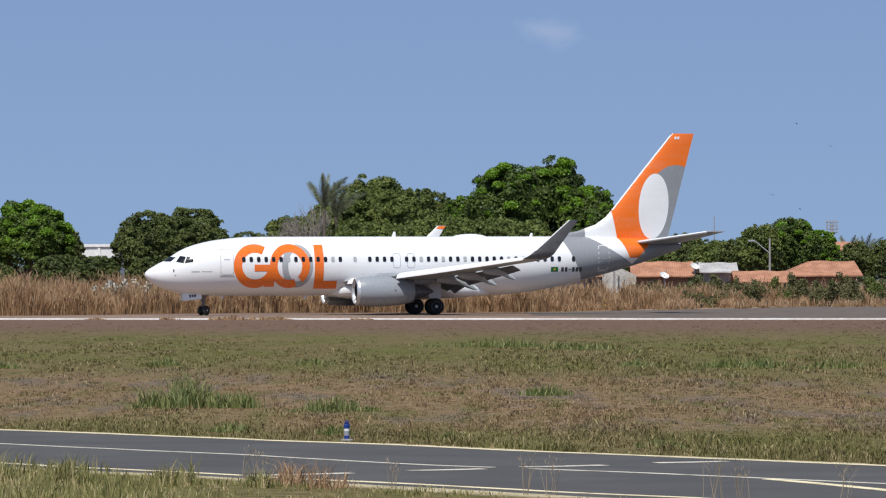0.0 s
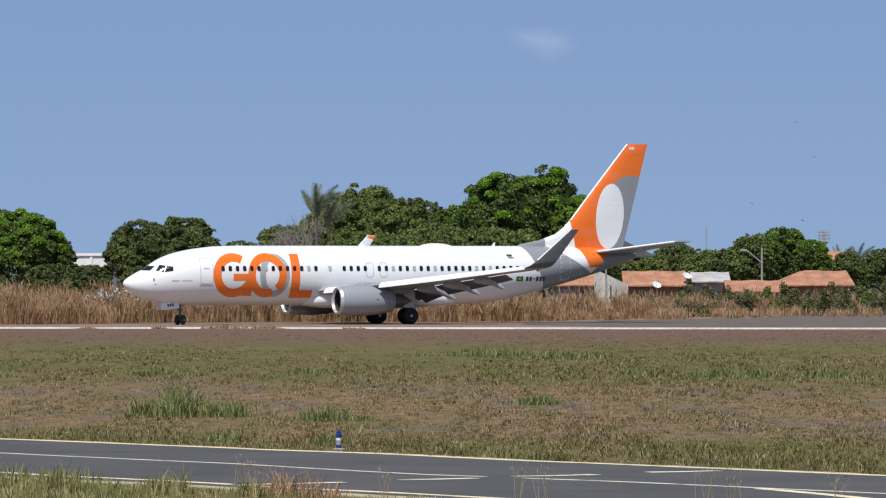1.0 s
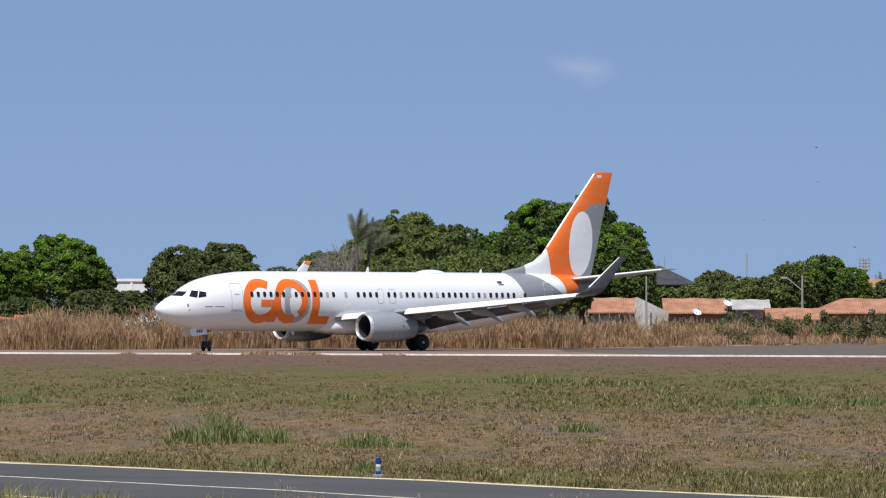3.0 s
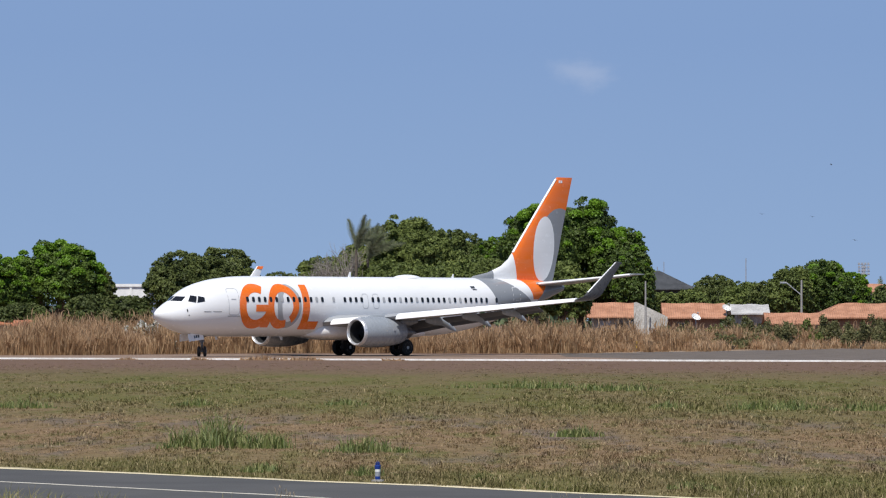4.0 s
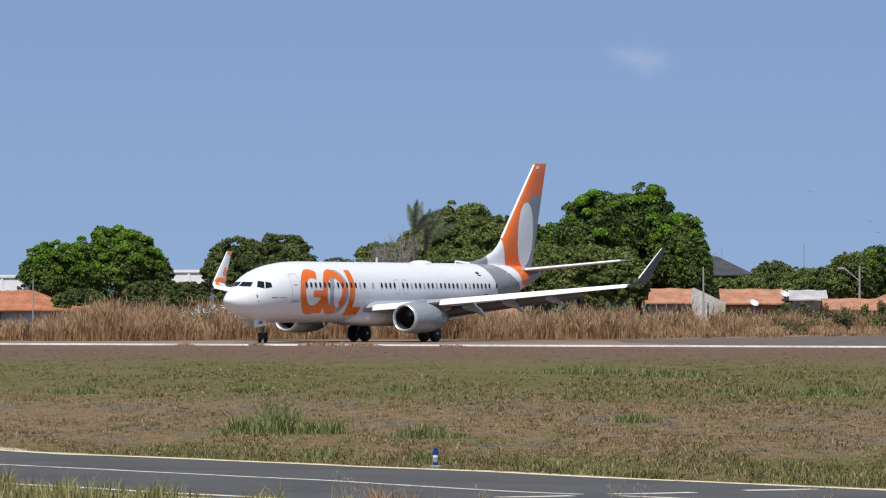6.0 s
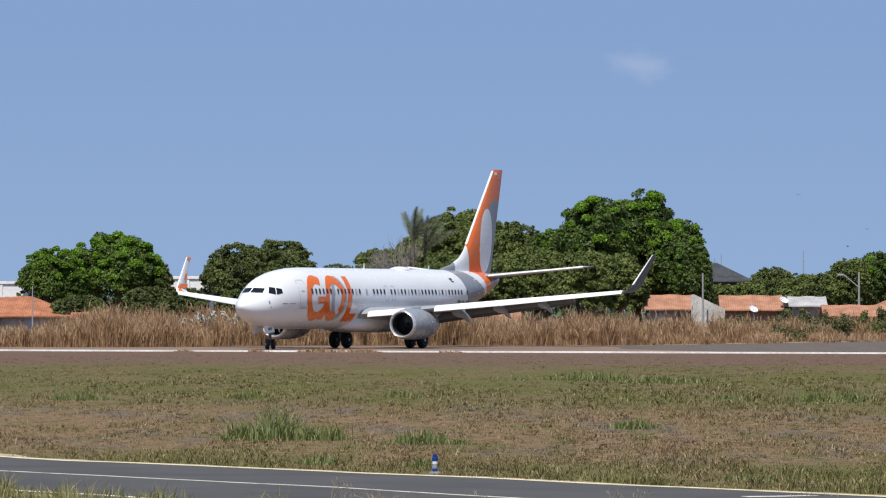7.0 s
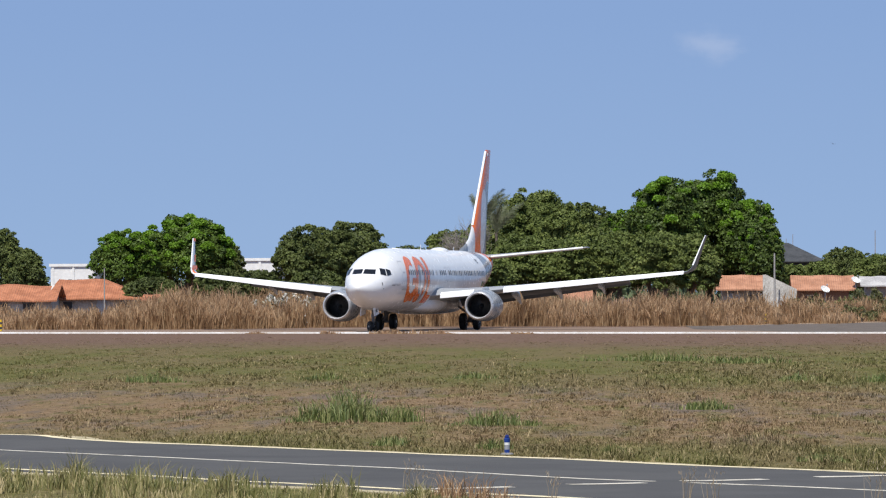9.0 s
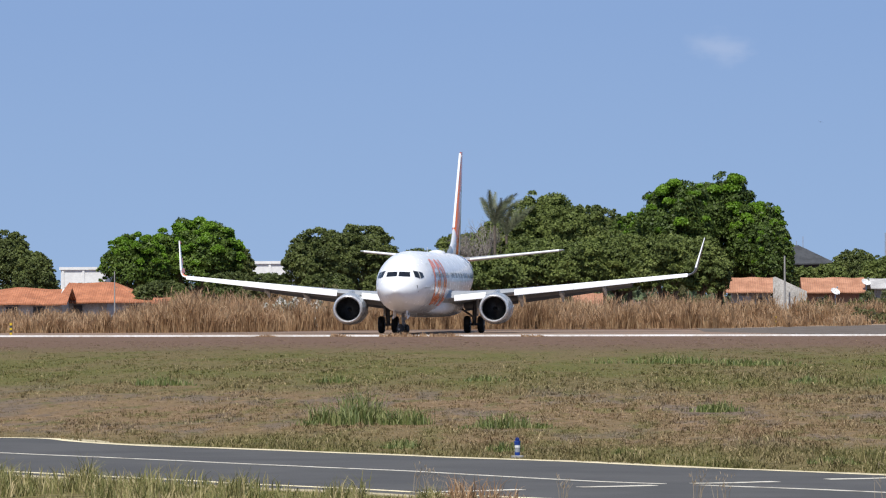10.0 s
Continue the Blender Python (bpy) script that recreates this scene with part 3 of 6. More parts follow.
    for a0, a1, z0, z1 in ((27.6, 28.0, 4.62, 4.78), (27.7, 28.1, 4.5, 4.58), (2.95, 3.5, 2.96, 3.0), (3.65, 4.35, 2.97, 3.0), (1.75, 1.83, 2.96, 3.16), (1.85, 1.93, 2.72, 2.78)):
        bm = bmesh.new()
        slab_on_side(bm, a0, a1, z0, z1, 0.008)
        part("marking_bar", bm, MAT["mark"], hull)
    # cabin windows
    skip = {14, 16, 21, 44}
    blinds = {6, 12, 15, 24, 27, 30, 36, 38}
    for side in (1, -1):
        for k in range(46):
            if k in skip:
                continue
            a = 6.52 + 0.518 * k
            bm = bmesh.new()
            ring = []
            for j in range(12):
                th = j * math.tau / 12
                c, s = math.cos(th), math.sin(th)
                ring.append((a + 0.125 * math.copysign(abs(c) ** 0.6, c), 3.81 + 0.175 * math.copysign(abs(s) ** 0.6, s)))
            bm.faces.new([bm.verts.new(on_side(p, z, 0.026, side)) for p, z in ring])
            part("cabin_window", bm, MAT["shade" if k in blinds else "glass"], hull)
        # doors and exits
        for nm, a0, a1, z0, z1 in (("door", 4.92, 5.84, 2.76, 4.54), ("door", 31.7, 32.5, 3.0, 4.75), ("overwing_exit", 16.95, 17.5, 3.2, 4.22), ("overwing_exit", 17.95, 18.5, 3.2, 4.22)):
            bm = bmesh.new()
            outline_on_side(bm, a0, a1, z0, z1, side, corner=0.2)
            part(nm, bm, MAT["white" if a0 > 30 else "line"], hull, "rounded door outline")
            if nm == "door":
                bm = bmesh.new()
                skin_patch(bm, lambda u, v: on_side(a0 + 0.25 + 0.4 * u, 3.78 + 0.06 * v, 0.012, side), 2, 1)
                part("door_handle", bm, MAT["line"], hull)
                bm = bmesh.new()
                skin_patch(bm, lambda u, v: on_side(a0 - 0.05 + (a1 - a0 + 0.1) * u, z0 - 0.1 + 0.06 * v, 0.012, side), 4, 1)
                part("door_sill", bm, MAT["line"], hull)
        # cockpit panes
        quads = [[(0.05, 3.71), (0.76, 3.67), (0.72, 3.97), (0.05, 4.00)]]
        for q in quads:
            bm = bmesh.new()

            def fn(u, v, q=q):
                y = (q[0][0] * (1 - u) + q[1][0] * u) * (1 - v) + (q[3][0] * (1 - u) + q[2][0] * u) * v
                z = (q[0][1] * (1 - u) + q[1][1] * u) * (1 - v) + (q[3][1] * (1 - u) + q[2][1] * u) * v
                p = on_front(y, z, 0.02)
                return Vector((p.x, side * p.y, p.z))
            skin_patch(bm, fn, 8, 5)
            part("windshield_pane", bm, MAT["glass"], hull, "dark windshield pane", smooth=60)
        for q in ([(1.98, 3.66), (2.44, 3.57), (2.64, 4.00), (2.30, 4.06)], [(2.52, 3.57), (3.08, 3.66), (3.12, 3.93), (2.72, 4.01)]):
            bm = bmesh.new()

            def fn(u, v, q=q):
                a = (q[0][0] * (1 - u) + q[1][0] * u) * (1 - v) + (q[3][0] * (1 - u) + q[2][0] * u) * v
                z = (q[0][1] * (1 - u) + q[1][1] * u) * (1 - v) + (q[3][1] * (1 - u) + q[2][1] * u) * v
                return on_side(a, z, 0.02, side)
            skin_patch(bm, fn, 6, 5)
            part("windshield_pane", bm, MAT["glass"], hull, "dark cockpit side pane", smooth=60)
    # aerials and the hump on the roof
    for a, h, c in ((17.3, 0.36, 0.3), (27.1, 0.26, 0.25), (5.2, -0.25, 0.25), (11.0, -0.28, 0.3), (14.0, -0.25, 0.25)):
        bm = bmesh.new()
        z = 5.36 if h > 0 else 1.36
        loft(bm, [[(NOSE - a - s, t, z) for s, t in airfoil(c, 0.14)], [(NOSE - a - 0.14 - s * 0.5, t * 0.5, z + h) for s, t in airfoil(c, 0.14)]])
        part("aerial", bm, MAT["white"], hull)
    bm = bmesh.new()
    rs = []
    for k in range(11):
        f = k / 10
        s = math.sin(math.pi * min(max(f, 0.02), 0.98)) ** 0.45
        rs.append([(NOSE - 21.6 - 2.5 * f, 0.6 * s * math.cos(t), 5.29 + 0.27 * s * math.sin(t)) for t in [math.pi * q / 12 for q in range(13)]])
    loft(bm, rs, close=False)
    part("radome", bm, MAT["white"], hull, "low white antenna hump", smooth=50)
    # main gear
    for side in (1, -1):
        bm = bmesh.new()
        x = 0.0
        rod(bm, (x, side * 2.88, 0.5), (x + 0.08, side * 2.95, 2.35), 0.13, 0.16, 14)
        rod(bm, (x, side * 2.2, 0.565), (x, side * 3.56, 0.565), 0.085, n=12)
        rod(bm, (x, side * 2.88, 1.0), (x - 0.05, side * 1.6, 1.9), 0.07)
        rod(bm, (x, side * 2.88, 1.25), (x - 0.75, side * 2.7, 2.25), 0.055)
        rod(bm, (x - 0.16, side * 2.88, 0.7), (x - 0.34, side * 2.88, 1.1), 0.04)
        rod(bm, (x - 0.34, side * 2.88, 1.1), (x - 0.13, side * 2.9, 1.5), 0.04)
        gear = part("main_gear", bm, MAT["strut"], plane, "grey steel main gear leg", smooth=40)
        bm = bmesh.new()
        box(bm, -0.42, side * 3.12 - 0.03, 1.12, 0.42, side * 3.12 + 0.03, 2.3)
        part("gear_door", bm, MAT["white"], gear)
        for y in (2.42, 3.34):
            w = make_wheel("main_wheel", plane, 0.565, 0.42)
            w.matrix_basis = Matrix.Translation((0, side * y, 0.565))
            SPIN.append((w, 0.565, side * y, False))
    # nose gear: it is steered, its wheels roll
    bm = bmesh.new()
    rod(bm, (0, 0, 0.30), (0.03, 0, 1.55), 0.075, 0.1, 14)
    rod(bm, (0, -0.3, 0.345), (0, 0.3, 0.345), 0.055, n=10)
    rod(bm, (0.12, 0, 0.45), (0.28, 0, 0.72), 0.03)
    rod(bm, (0.28, 0, 0.72), (0.08, 0, 1.0), 0.03)
    box(bm, 0.05, -0.16, 0.95, 0.17, 0.16, 1.12)
    nose = part("nose_gear", bm, MAT["strut"], plane, "steered nose gear leg", smooth=40)
    nose.matrix_basis = pose(NOSE - 4.1, 0, 0)
    STEER.append(nose)
    for y in (-0.2, 0.2):
        w = make_wheel("nose_wheel", plane, 0.345, 0.2)
        w.matrix_basis = Matrix.Translation((NOSE - 4.1, y, 0.345))
        SPIN.append((w, 0.345, y, True))
    bm = bmesh.new()
    rod(bm, (NOSE - 4.05, 0, 1.3), (NOSE - 5.2, 0, 1.55), 0.06)
    part("drag_brace", bm, MAT["strut"], plane, smooth=40)
    for side in (1, -1):
        bm = bmesh.new()
        m = Matrix.Translation((NOSE - 3.15, side * 0.42, 1.36)) @ Matrix.Rotation(radians(side * 8), 4, "X") @ Matrix.Rotation(radians(6), 4, "Y")
        box(bm, -0.7, -0.02, -0.3, 0.62, 0.02, 0.22, m)
        bmesh.ops.bevel(bm, geom=bm.edges[:], offset=0.015, segments=1, affect="EDGES")
        door = part("nose_gear_door", bm, MAT["white"], plane, "white gear door with dark bars")
        for k in range(3):
            bm = bmesh.new()
            box(bm, -0.32 + 0.17 * k, side * 0.028 - 0.003, -0.12, -0.2 + 0.17 * k, side * 0.028 + 0.003, 0.06, m)
            part("marking_bar", bm, MAT["mark"], door)
    return plane


SPIN, STEER = [], []
airliner = make_airliner()


# ---- ground, runway and taxiway ----
S_AX, N_AX = Vector((0.6, -0.8, 0)), Vector((0.8, 0.6, 0))    # along the taxiway, and away from the camera across it


def lane(s, n, z=0.0):
    p = S_AX * s + N_AX * n
    return (p.x, p.y, z)


def ground_colour(nt, co):
    """Bands of mown, green and scorched grass, with patches, by place."""
    sep = nt.nodes.new("ShaderNodeSeparateXYZ")
    nt.links.new(co, sep.inputs[0])
    big = noise_node(nt, 0.045, 4, co)
    y = math_node(nt, "MULTIPLY_ADD", math_node(nt, "SUBTRACT", big, 0.5), 40.0, math_node(nt, "MULTIPLY_ADD", sep.outputs[0], 0.55, sep.outputs[1]))
    far = math_node(nt, "MULTIPLY_ADD", math_node(nt, "SUBTRACT", big, 0.5), 60.0, math_node(nt, "MULTIPLY_ADD", sep.outputs[0], 0.27, sep.outputs[1]))
    wide = nt.nodes.new("ShaderNodeMapping")
    wide.inputs[3].default_value = (1.0, 0.13, 1.0)
    nt.links.new(co, wide.inputs[0])
    patches = range_node(nt, noise_node(nt, 0.30, 5, wide.outputs[0], 0.65), 0.38, 0.62)
    fine = range_node(nt, noise_node(nt, 3.2, 6, co, 0.78), 0.36, 0.64)
    olive = mix_node(nt, fine, (0.080, 0.065, 0.028), (0.190, 0.150, 0.071))
    straw = mix_node(nt, fine, (0.098, 0.063, 0.035), (0.282, 0.192, 0.110))
    green = mix_node(nt, fine, (0.062, 0.066, 0.019), (0.152, 0.140, 0.046))
    ash = mix_node(nt, fine, (0.090, 0.068, 0.050), (0.200, 0.154, 0.114))
    earth = mix_node(nt, fine, (0.100, 0.062, 0.044), (0.178, 0.116, 0.083))
    weeds = range_node(nt, noise_node(nt, 1.1, 5, wide.outputs[0], 0.7), 0.50, 0.64)
    bare = range_node(nt, noise_node(nt, 0.4, 6, wide.outputs[0], 0.75), 0.49, 0.60)
    col = mix_node(nt, patches, straw, mix_node(nt, 0.4, straw, olive))
    col = mix_node(nt, bare, col, ash)
    col = mix_node(nt, math_node(nt, "MULTIPLY", weeds, 0.7), col, green)
    mid = range_node(nt, y, 112.0, 150.0)
    col = mix_node(nt, mid, col, mix_node(nt, patches, olive, green))
    fringe = range_node(nt, y, 92.0, 80.0)
    col = mix_node(nt, fringe, col, mix_node(nt, patches, olive, green))
    col = mix_node(nt, range_node(nt, far, 205.0, 262.0), col, earth)
    return col


def ground_material():
    m, nt, bs = wires("airfield_grass_soil")
    co = coords(nt)
    nt.links.new(ground_colour(nt, co), bs.inputs["Base Color"])
    bs.inputs["Roughness"].default_value = 0.95
    bs.inputs["Specular IOR Level"].default_value = 0.1
    bump(nt, bs, noise_node(nt, 5.0, 5, co, 0.7), 0.5, 0.05)
    return m


def asphalt(name, light, dark):
    m, nt, bs = wires(name)
    co = coords(nt)
    grain = noise_node(nt, 60, 3, co)
    wear = noise_node(nt, 0.5, 5, co, 0.6)
    f = math_node(nt, "MULTIPLY_ADD", grain, 0.4, math_node(nt, "MULTIPLY", wear, 0.6))
    nt.links.new(mix_node(nt, range_node(nt, f, 0.36, 0.64), dark, light), bs.inputs["Base Color"])
    bs.inputs["Roughness"].default_value = 0.88
    bs.inputs["Specular IOR Level"].default_value = 0.2
    bump(nt, bs, grain, 0.25, 0.01)
    return m


def worn_line(name, colour, under, wear=0.45):
    m, nt, bs = wires(name)
    co = coords(nt)
    w = range_node(nt, noise_node(nt, 2.2, 6, co, 0.7), wear, wear + 0.2)
    nt.links.new(mix_node(nt, w, colour, under), bs.inputs["Base Color"])
    bs.inputs["Roughness"].default_value = 0.8
    return m


GROUND, ASPHALT = ground_material(), asphalt("taxiway_asphalt", (0.094, 0.092, 0.090), (0.068, 0.067, 0.067))
RUNWAY = asphalt("runway_asphalt", (0.27, 0.190, 0.140), (0.175, 0.126, 0.095))
TURNOFF = asphalt("turn_off_asphalt", (0.165, 0.136, 0.113), (0.088, 0.073, 0.062))
YELLOW = worn_line("taxi_yellow", (0.80, 0.70, 0.46), (0.42, 0.36, 0.22), 0.48)
CHALK = worn_line("faded_line", (0.66, 0.62, 0.52), (0.34, 0.31, 0.25), 0.46)
PALE = surface("side_stripe_white", (0.92, 0.91, 0.89), (0.66, 0.61, 0.55), 0.35, 0.85, relief=0.3)
PALESAND = surface("dry_sand", (0.36, 0.27, 0.19), (0.22, 0.15, 0.10), 0.25, 0.95, relief=0.3)
SAND = surface("pale_sand_verge", (0.50, 0.42, 0.28), (0.30, 0.26, 0.14), 1.2, 0.95, relief=0.4)


def sheet(name, corners, material, label, z=0.0):
    bm = bmesh.new()
    bm.faces.new([bm.verts.new((x, y, z)) for x, y in corners])
    return tagged(part(name, bm, material), label, name.split("_")[0], kind="structure")


def ribbon(name, pts, width, z, thick, material, label="", parent=None, wob=0.0):
    """A strip of that width along points, slightly uneven at its rims, with depth."""
    bm = bmesh.new()
    rows = []
    n = len(pts)
    for i, p in enumerate(pts):
        a, b = Vector(pts[max(i - 1, 0)]), Vector(pts[min(i + 1, n - 1)])
        d = (b - a).normalized()
        c = Vector((-d.y, d.x))
        w0 = width / 2 + wob * noise.noise(Vector((p[0] * 0.9, p[1] * 0.9, 3)))
        w1 = width / 2 + wob * noise.noise(Vector((p[0] * 0.9, p[1] * 0.9, 9)))
        l, r = Vector(p) + c * w0, Vector(p) - c * w1
        rows.append([(l.x, l.y, z - thick), (l.x, l.y, z), (r.x, r.y, z), (r.x, r.y, z - thick)])
    loft(bm, rows)
    return part(name, bm, material, parent, label)


def make_setting():
    sheet("ground", ((-6000, -1500), (6000, -1500), (6000, 9000), (-6000, 9000)), GROUND, "dry airfield grass and bare reddish soil")
    # the runway crosses beyond the grass, its near white side stripe built raised
    k = -0.38
    sheet("runway", ((-900, 309.5 + k * -900), (900, 309.5 + k * 900), (900, 359.5 + k * 900), (-14, 366), (-27, 352), (-900, 338 + k * -900)), RUNWAY, "grey-brown runway asphalt beyond the grass", 0.02)
    pts = [(x, 308.6 + k * x) for x in np.arange(-120, 121, 1.5)]
    tagged(ribbon("runway_edge", pts, 1.1, 0.09, 0.09, PALE, wob=0.3), "white painted side stripe of the runway, built raised", "kerb", kind="structure")
    # taxiway, its rims wandering a little
    S0, S1 = -140.0, 60.0
    far = lambda s: 44.42 + 0.75 * math.exp(-((s + 76.8) / 1.7) ** 2) - 0.22 * math.exp(-((s + 71.8) / 1.6) ** 2) + 0.2 * math.exp(-((s + 60.8) / 1.6) ** 2) + 0.10 * noise.noise(Vector((s * 0.5, 1, 0)))
    near = lambda s: 36.1 + 0.18 * noise.noise(Vector((s * 0.4, 7, 0)))
    mid = lambda s: 40.5 - 0.4 * math.exp(-((s + 54.3) / 2.6) ** 2) + 0.07 * noise.noise(Vector((s * 0.5, 3, 0)))
    bm = bmesh.new()
    rows = []
    for s in np.arange(S0, S1 + 0.1, 0.5):
        j = 0.06 * noise.noise(Vector((s * 1.9, 1, 0)))
        q = 0.06 * noise.noise(Vector((s * 1.9, 7, 0)))
        n0, n1 = near(s) - 0.05 + j, far(s) + 0.12 + q
        rows.append([lane(s, n0 - 0.12, 0.0), lane(s, n0, 0.03), lane(s, n1, 0.03), lane(s, n1 + 0.12, 0.0)])
    loft(bm, rows, close=False)
    road = tagged(part("taxiway", bm, ASPHALT), "dark grey asphalt taxiway with worn yellow lines", "taxiway", kind="structure")

    def line(run, s0, s1, w, wob=0.02, label="worn yellow line", material=YELLOW, name="painted_line"):
        pts = [lane(s, run(s)) for s in np.linspace(s0, s1, max(3, int(abs(s1 - s0) / 0.6)))]
        return ribbon(name, [(p[0], p[1]) for p in pts], w, 0.036, 0.004, material, label, road, wob)

    line(mid, -135, -52.6, 0.11, material=CHALK)
    line(lambda s: 40.5 - 0.2 * math.exp(-((s + 52.0) / 1.2) ** 2) + 0.05 * (s + 52) / 6, -51.9, 30, 0.12, material=CHALK)
    line(far, -135, 55, 0.17, 0.05)
    line(lambda s: near(s) + 0.12, -135, 55, 0.15, 0.04)
    line(lambda s: 40.42 - 0.30 * (s + 47.3) - 0.008 * (s + 47.3) ** 2, -47.3, -38.0, 0.2)
    for n, run in ((36.15, 1.55), (38.76, 1.05), (40.6, 1.2), (42.85, 1.05)):
        pts = [lane(-52.45, n), lane(-52.3, n + run / 2), lane(-52.25, n + run)]
        ribbon("painted_dash", [(p[0], p[1]) for p in pts], 0.24, 0.036, 0.004, CHALK, "worn yellow dash", road, 0.03)
    # sandy verges
    for rim, off in ((far, 0.42), (near, -0.36)):
        pts = [lane(s, rim(s) + off + 0.06 * math.sin(s * 0.7)) for s in np.arange(S0, S1, 0.5)]
        tagged(ribbon("verge", [(p[0], p[1]) for p in pts], 0.42, 0.015, 0.015, SAND, wob=0.3), "pale sandy verge beside the taxiway", "verge", kind="structure")
    # a paved turn-off beyond the runway, with its sandy rim
    rim = [(b * d / 1000, d) for b, d in ((16, 372), (30, 392), (44, 408), (54, 418), (66, 440), (80, 474), (96, 520), (125, 600))]
    inner = [(x, 318 + k * x + 30 * max(0.0, (9 - x) / 4)) for x, d in rim]
    bm = bmesh.new()
    loft(bm, [[(p[0], p[1], 0.026), (q[0], q[1], 0.026)] for p, q in zip(inner, rim)], close=False)
    tagged(part("turn_off", bm, TURNOFF), "grey-brown paved turn-off beyond the runway", "pavement", kind="structure")
    dense = []
    for (xa, ya), (xb, yb) in zip(rim, rim[1:]):
        dense += [(xa + (xb - xa) * f / 8, ya + (yb - ya) * f / 8) for f in range(8)]
    tagged(ribbon("sandy_rim", dense, 6.0, 0.034, 0.034, PALESAND, wob=4.5), "pale sandy rim of the paved turn-off", "verge", kind="structure")


make_setting()


# ---- beyond the runway: places are given as bearing and elevation from the eye, in thousandths, at a distance ----
def spot(b, e, d):
    return Vector((b * d / 1000, d, EYE.z + e * d / 1000))


LEAF = {
    "mango": hue_surface("mango_leaves", [(0.034, 0.058, 0.011), (0.062, 0.105, 0.016), (0.105, 0.165, 0.024), (0.15, 0.22, 0.034)], 0.55, trans=0.2, patch=0.35),
    "yellow_green": hue_surface("yellow_green_leaves", [(0.075, 0.150, 0.011), (0.13, 0.245, 0.018), (0.19, 0.33, 0.027)], 0.5, trans=0.25, patch=0.35),
    "deep": hue_surface("deep_green_leaves", [(0.028, 0.046, 0.011), (0.054, 0.086, 0.017), (0.092, 0.140, 0.026), (0.135, 0.19, 0.036)], 0.55, trans=0.2, patch=0.35),
    "dark": hue_surface("dark_leaves", [(0.042, 0.058, 0.018), (0.078, 0.100, 0.028), (0.120, 0.148, 0.040), (0.175, 0.20, 0.055)], 0.6, trans=0.2, patch=0.35),
    "olive": hue_surface("olive_leaves", [(0.050, 0.070, 0.020), (0.095, 0.125, 0.032), (0.155, 0.195, 0.048), (0.235, 0.265, 0.075)], 0.65, trans=0.22, patch=0.4),
    "far": hue_surface("far_leaves", [(0.05, 0.075, 0.04), (0.07, 0.10, 0.05), (0.10, 0.13, 0.06)], 0.75, patch=0.2),
    "scrub": hue_surface("scrub_leaves", [(0.065, 0.074, 0.028), (0.115, 0.120, 0.048), (0.19, 0.175, 0.080), (0.31, 0.245, 0.13)], 0.8, trans=0.2, patch=0.6),
    "palm": hue_surface("palm_leaves", [(0.09, 0.11, 0.06), (0.14, 0.16, 0.09), (0.20, 0.21, 0.13)], 0.55, trans=0.15),
    "flower": hue_surface("pale_blossom", [(0.08, 0.10, 0.04), (0.25, 0.24, 0.17), (0.62, 0.60, 0.54), (0.85, 0.83, 0.80)], 0.8),
}
BARK = surface("tree_bark", (0.16, 0.13, 0.10), (0.07, 0.055, 0.045), 3, 0.9, relief=0.6)
TWIG = surface("dead_twig", (0.34, 0.30, 0.27), (0.20, 0.18, 0.16), 3, 0.9)


def unit_dirs(rng, n):
    v = rng.normal(size=(n, 3))
    return v / np.linalg.norm(v, axis=1, keepdims=True)


def leaf_cloud(name, lobes, count, size, material, parent, rng, inner=0.2, ruffle=0.6):
    """Many small pointed leaves on the shells of lobes (centre, radii), lying roughly along the shell."""
    c = np.array([l[0] for l in lobes], dtype=float)
    r = np.array([l[1] for l in lobes], dtype=float)
    wgt = r[:, 0] * r[:, 2]
    idx = rng.choice(len(lobes), size=count, p=wgt / wgt.sum())
    d = unit_dirs(rng, count)
    d[:, 2] = np.where(d[:, 2] < -0.45, -d[:, 2] * 0.6, d[:, 2])
    depth = np.where(rng.random(count) < inner, rng.uniform(0.45, 0.9, count), rng.uniform(0.88, 1.05, count))
    pos = c[idx] + d * r[idx] * depth[:, None]
    nrm = d / r[idx] * r[idx].mean(axis=1, keepdims=True) + rng.normal(scale=ruffle, size=(count, 3)) + np.array([0, 0, 0.15])
    nrm /= np.linalg.norm(nrm, axis=1, keepdims=True)
    tan = np.cross(nrm, unit_dirs(rng, count))
    tan /= np.linalg.norm(tan, axis=1, keepdims=True) + 1e-9
    bit = np.cross(nrm, tan)
    ln = size * rng.uniform(0.6, 1.4, count)[:, None]
    wd = ln * rng.uniform(0.55, 0.9, count)[:, None]
    verts = np.stack([pos - tan * ln / 2 + bit * wd / 2, pos + tan * ln / 2 - nrm * ln * 0.12, pos - tan * ln / 2 - bit * wd / 2], 1).reshape(-1, 3)
    verts[:, 2] = np.maximum(verts[:, 2], 0.05)
    return raw(name, verts, np.arange(count * 3).reshape(-1, 3), material, parent)


def branch(bm, a, way, length, r, rng, depth):
    b = a + way * length
    rod(bm, a, b, r, r * 0.6, 7 if depth > 1 else 5)
    if depth == 0:
        return
    for _ in range(3 if depth > 1 else 2):
        q = (way + Vector(rng.normal(scale=0.5, size=3)) + Vector((0, 0, 0.15))).normalized()
        branch(bm, a + way * length * rng.uniform(0.55, 1.0), q, length * rng.uniform(0.6, 0.8), r * 0.55, rng, depth - 1)


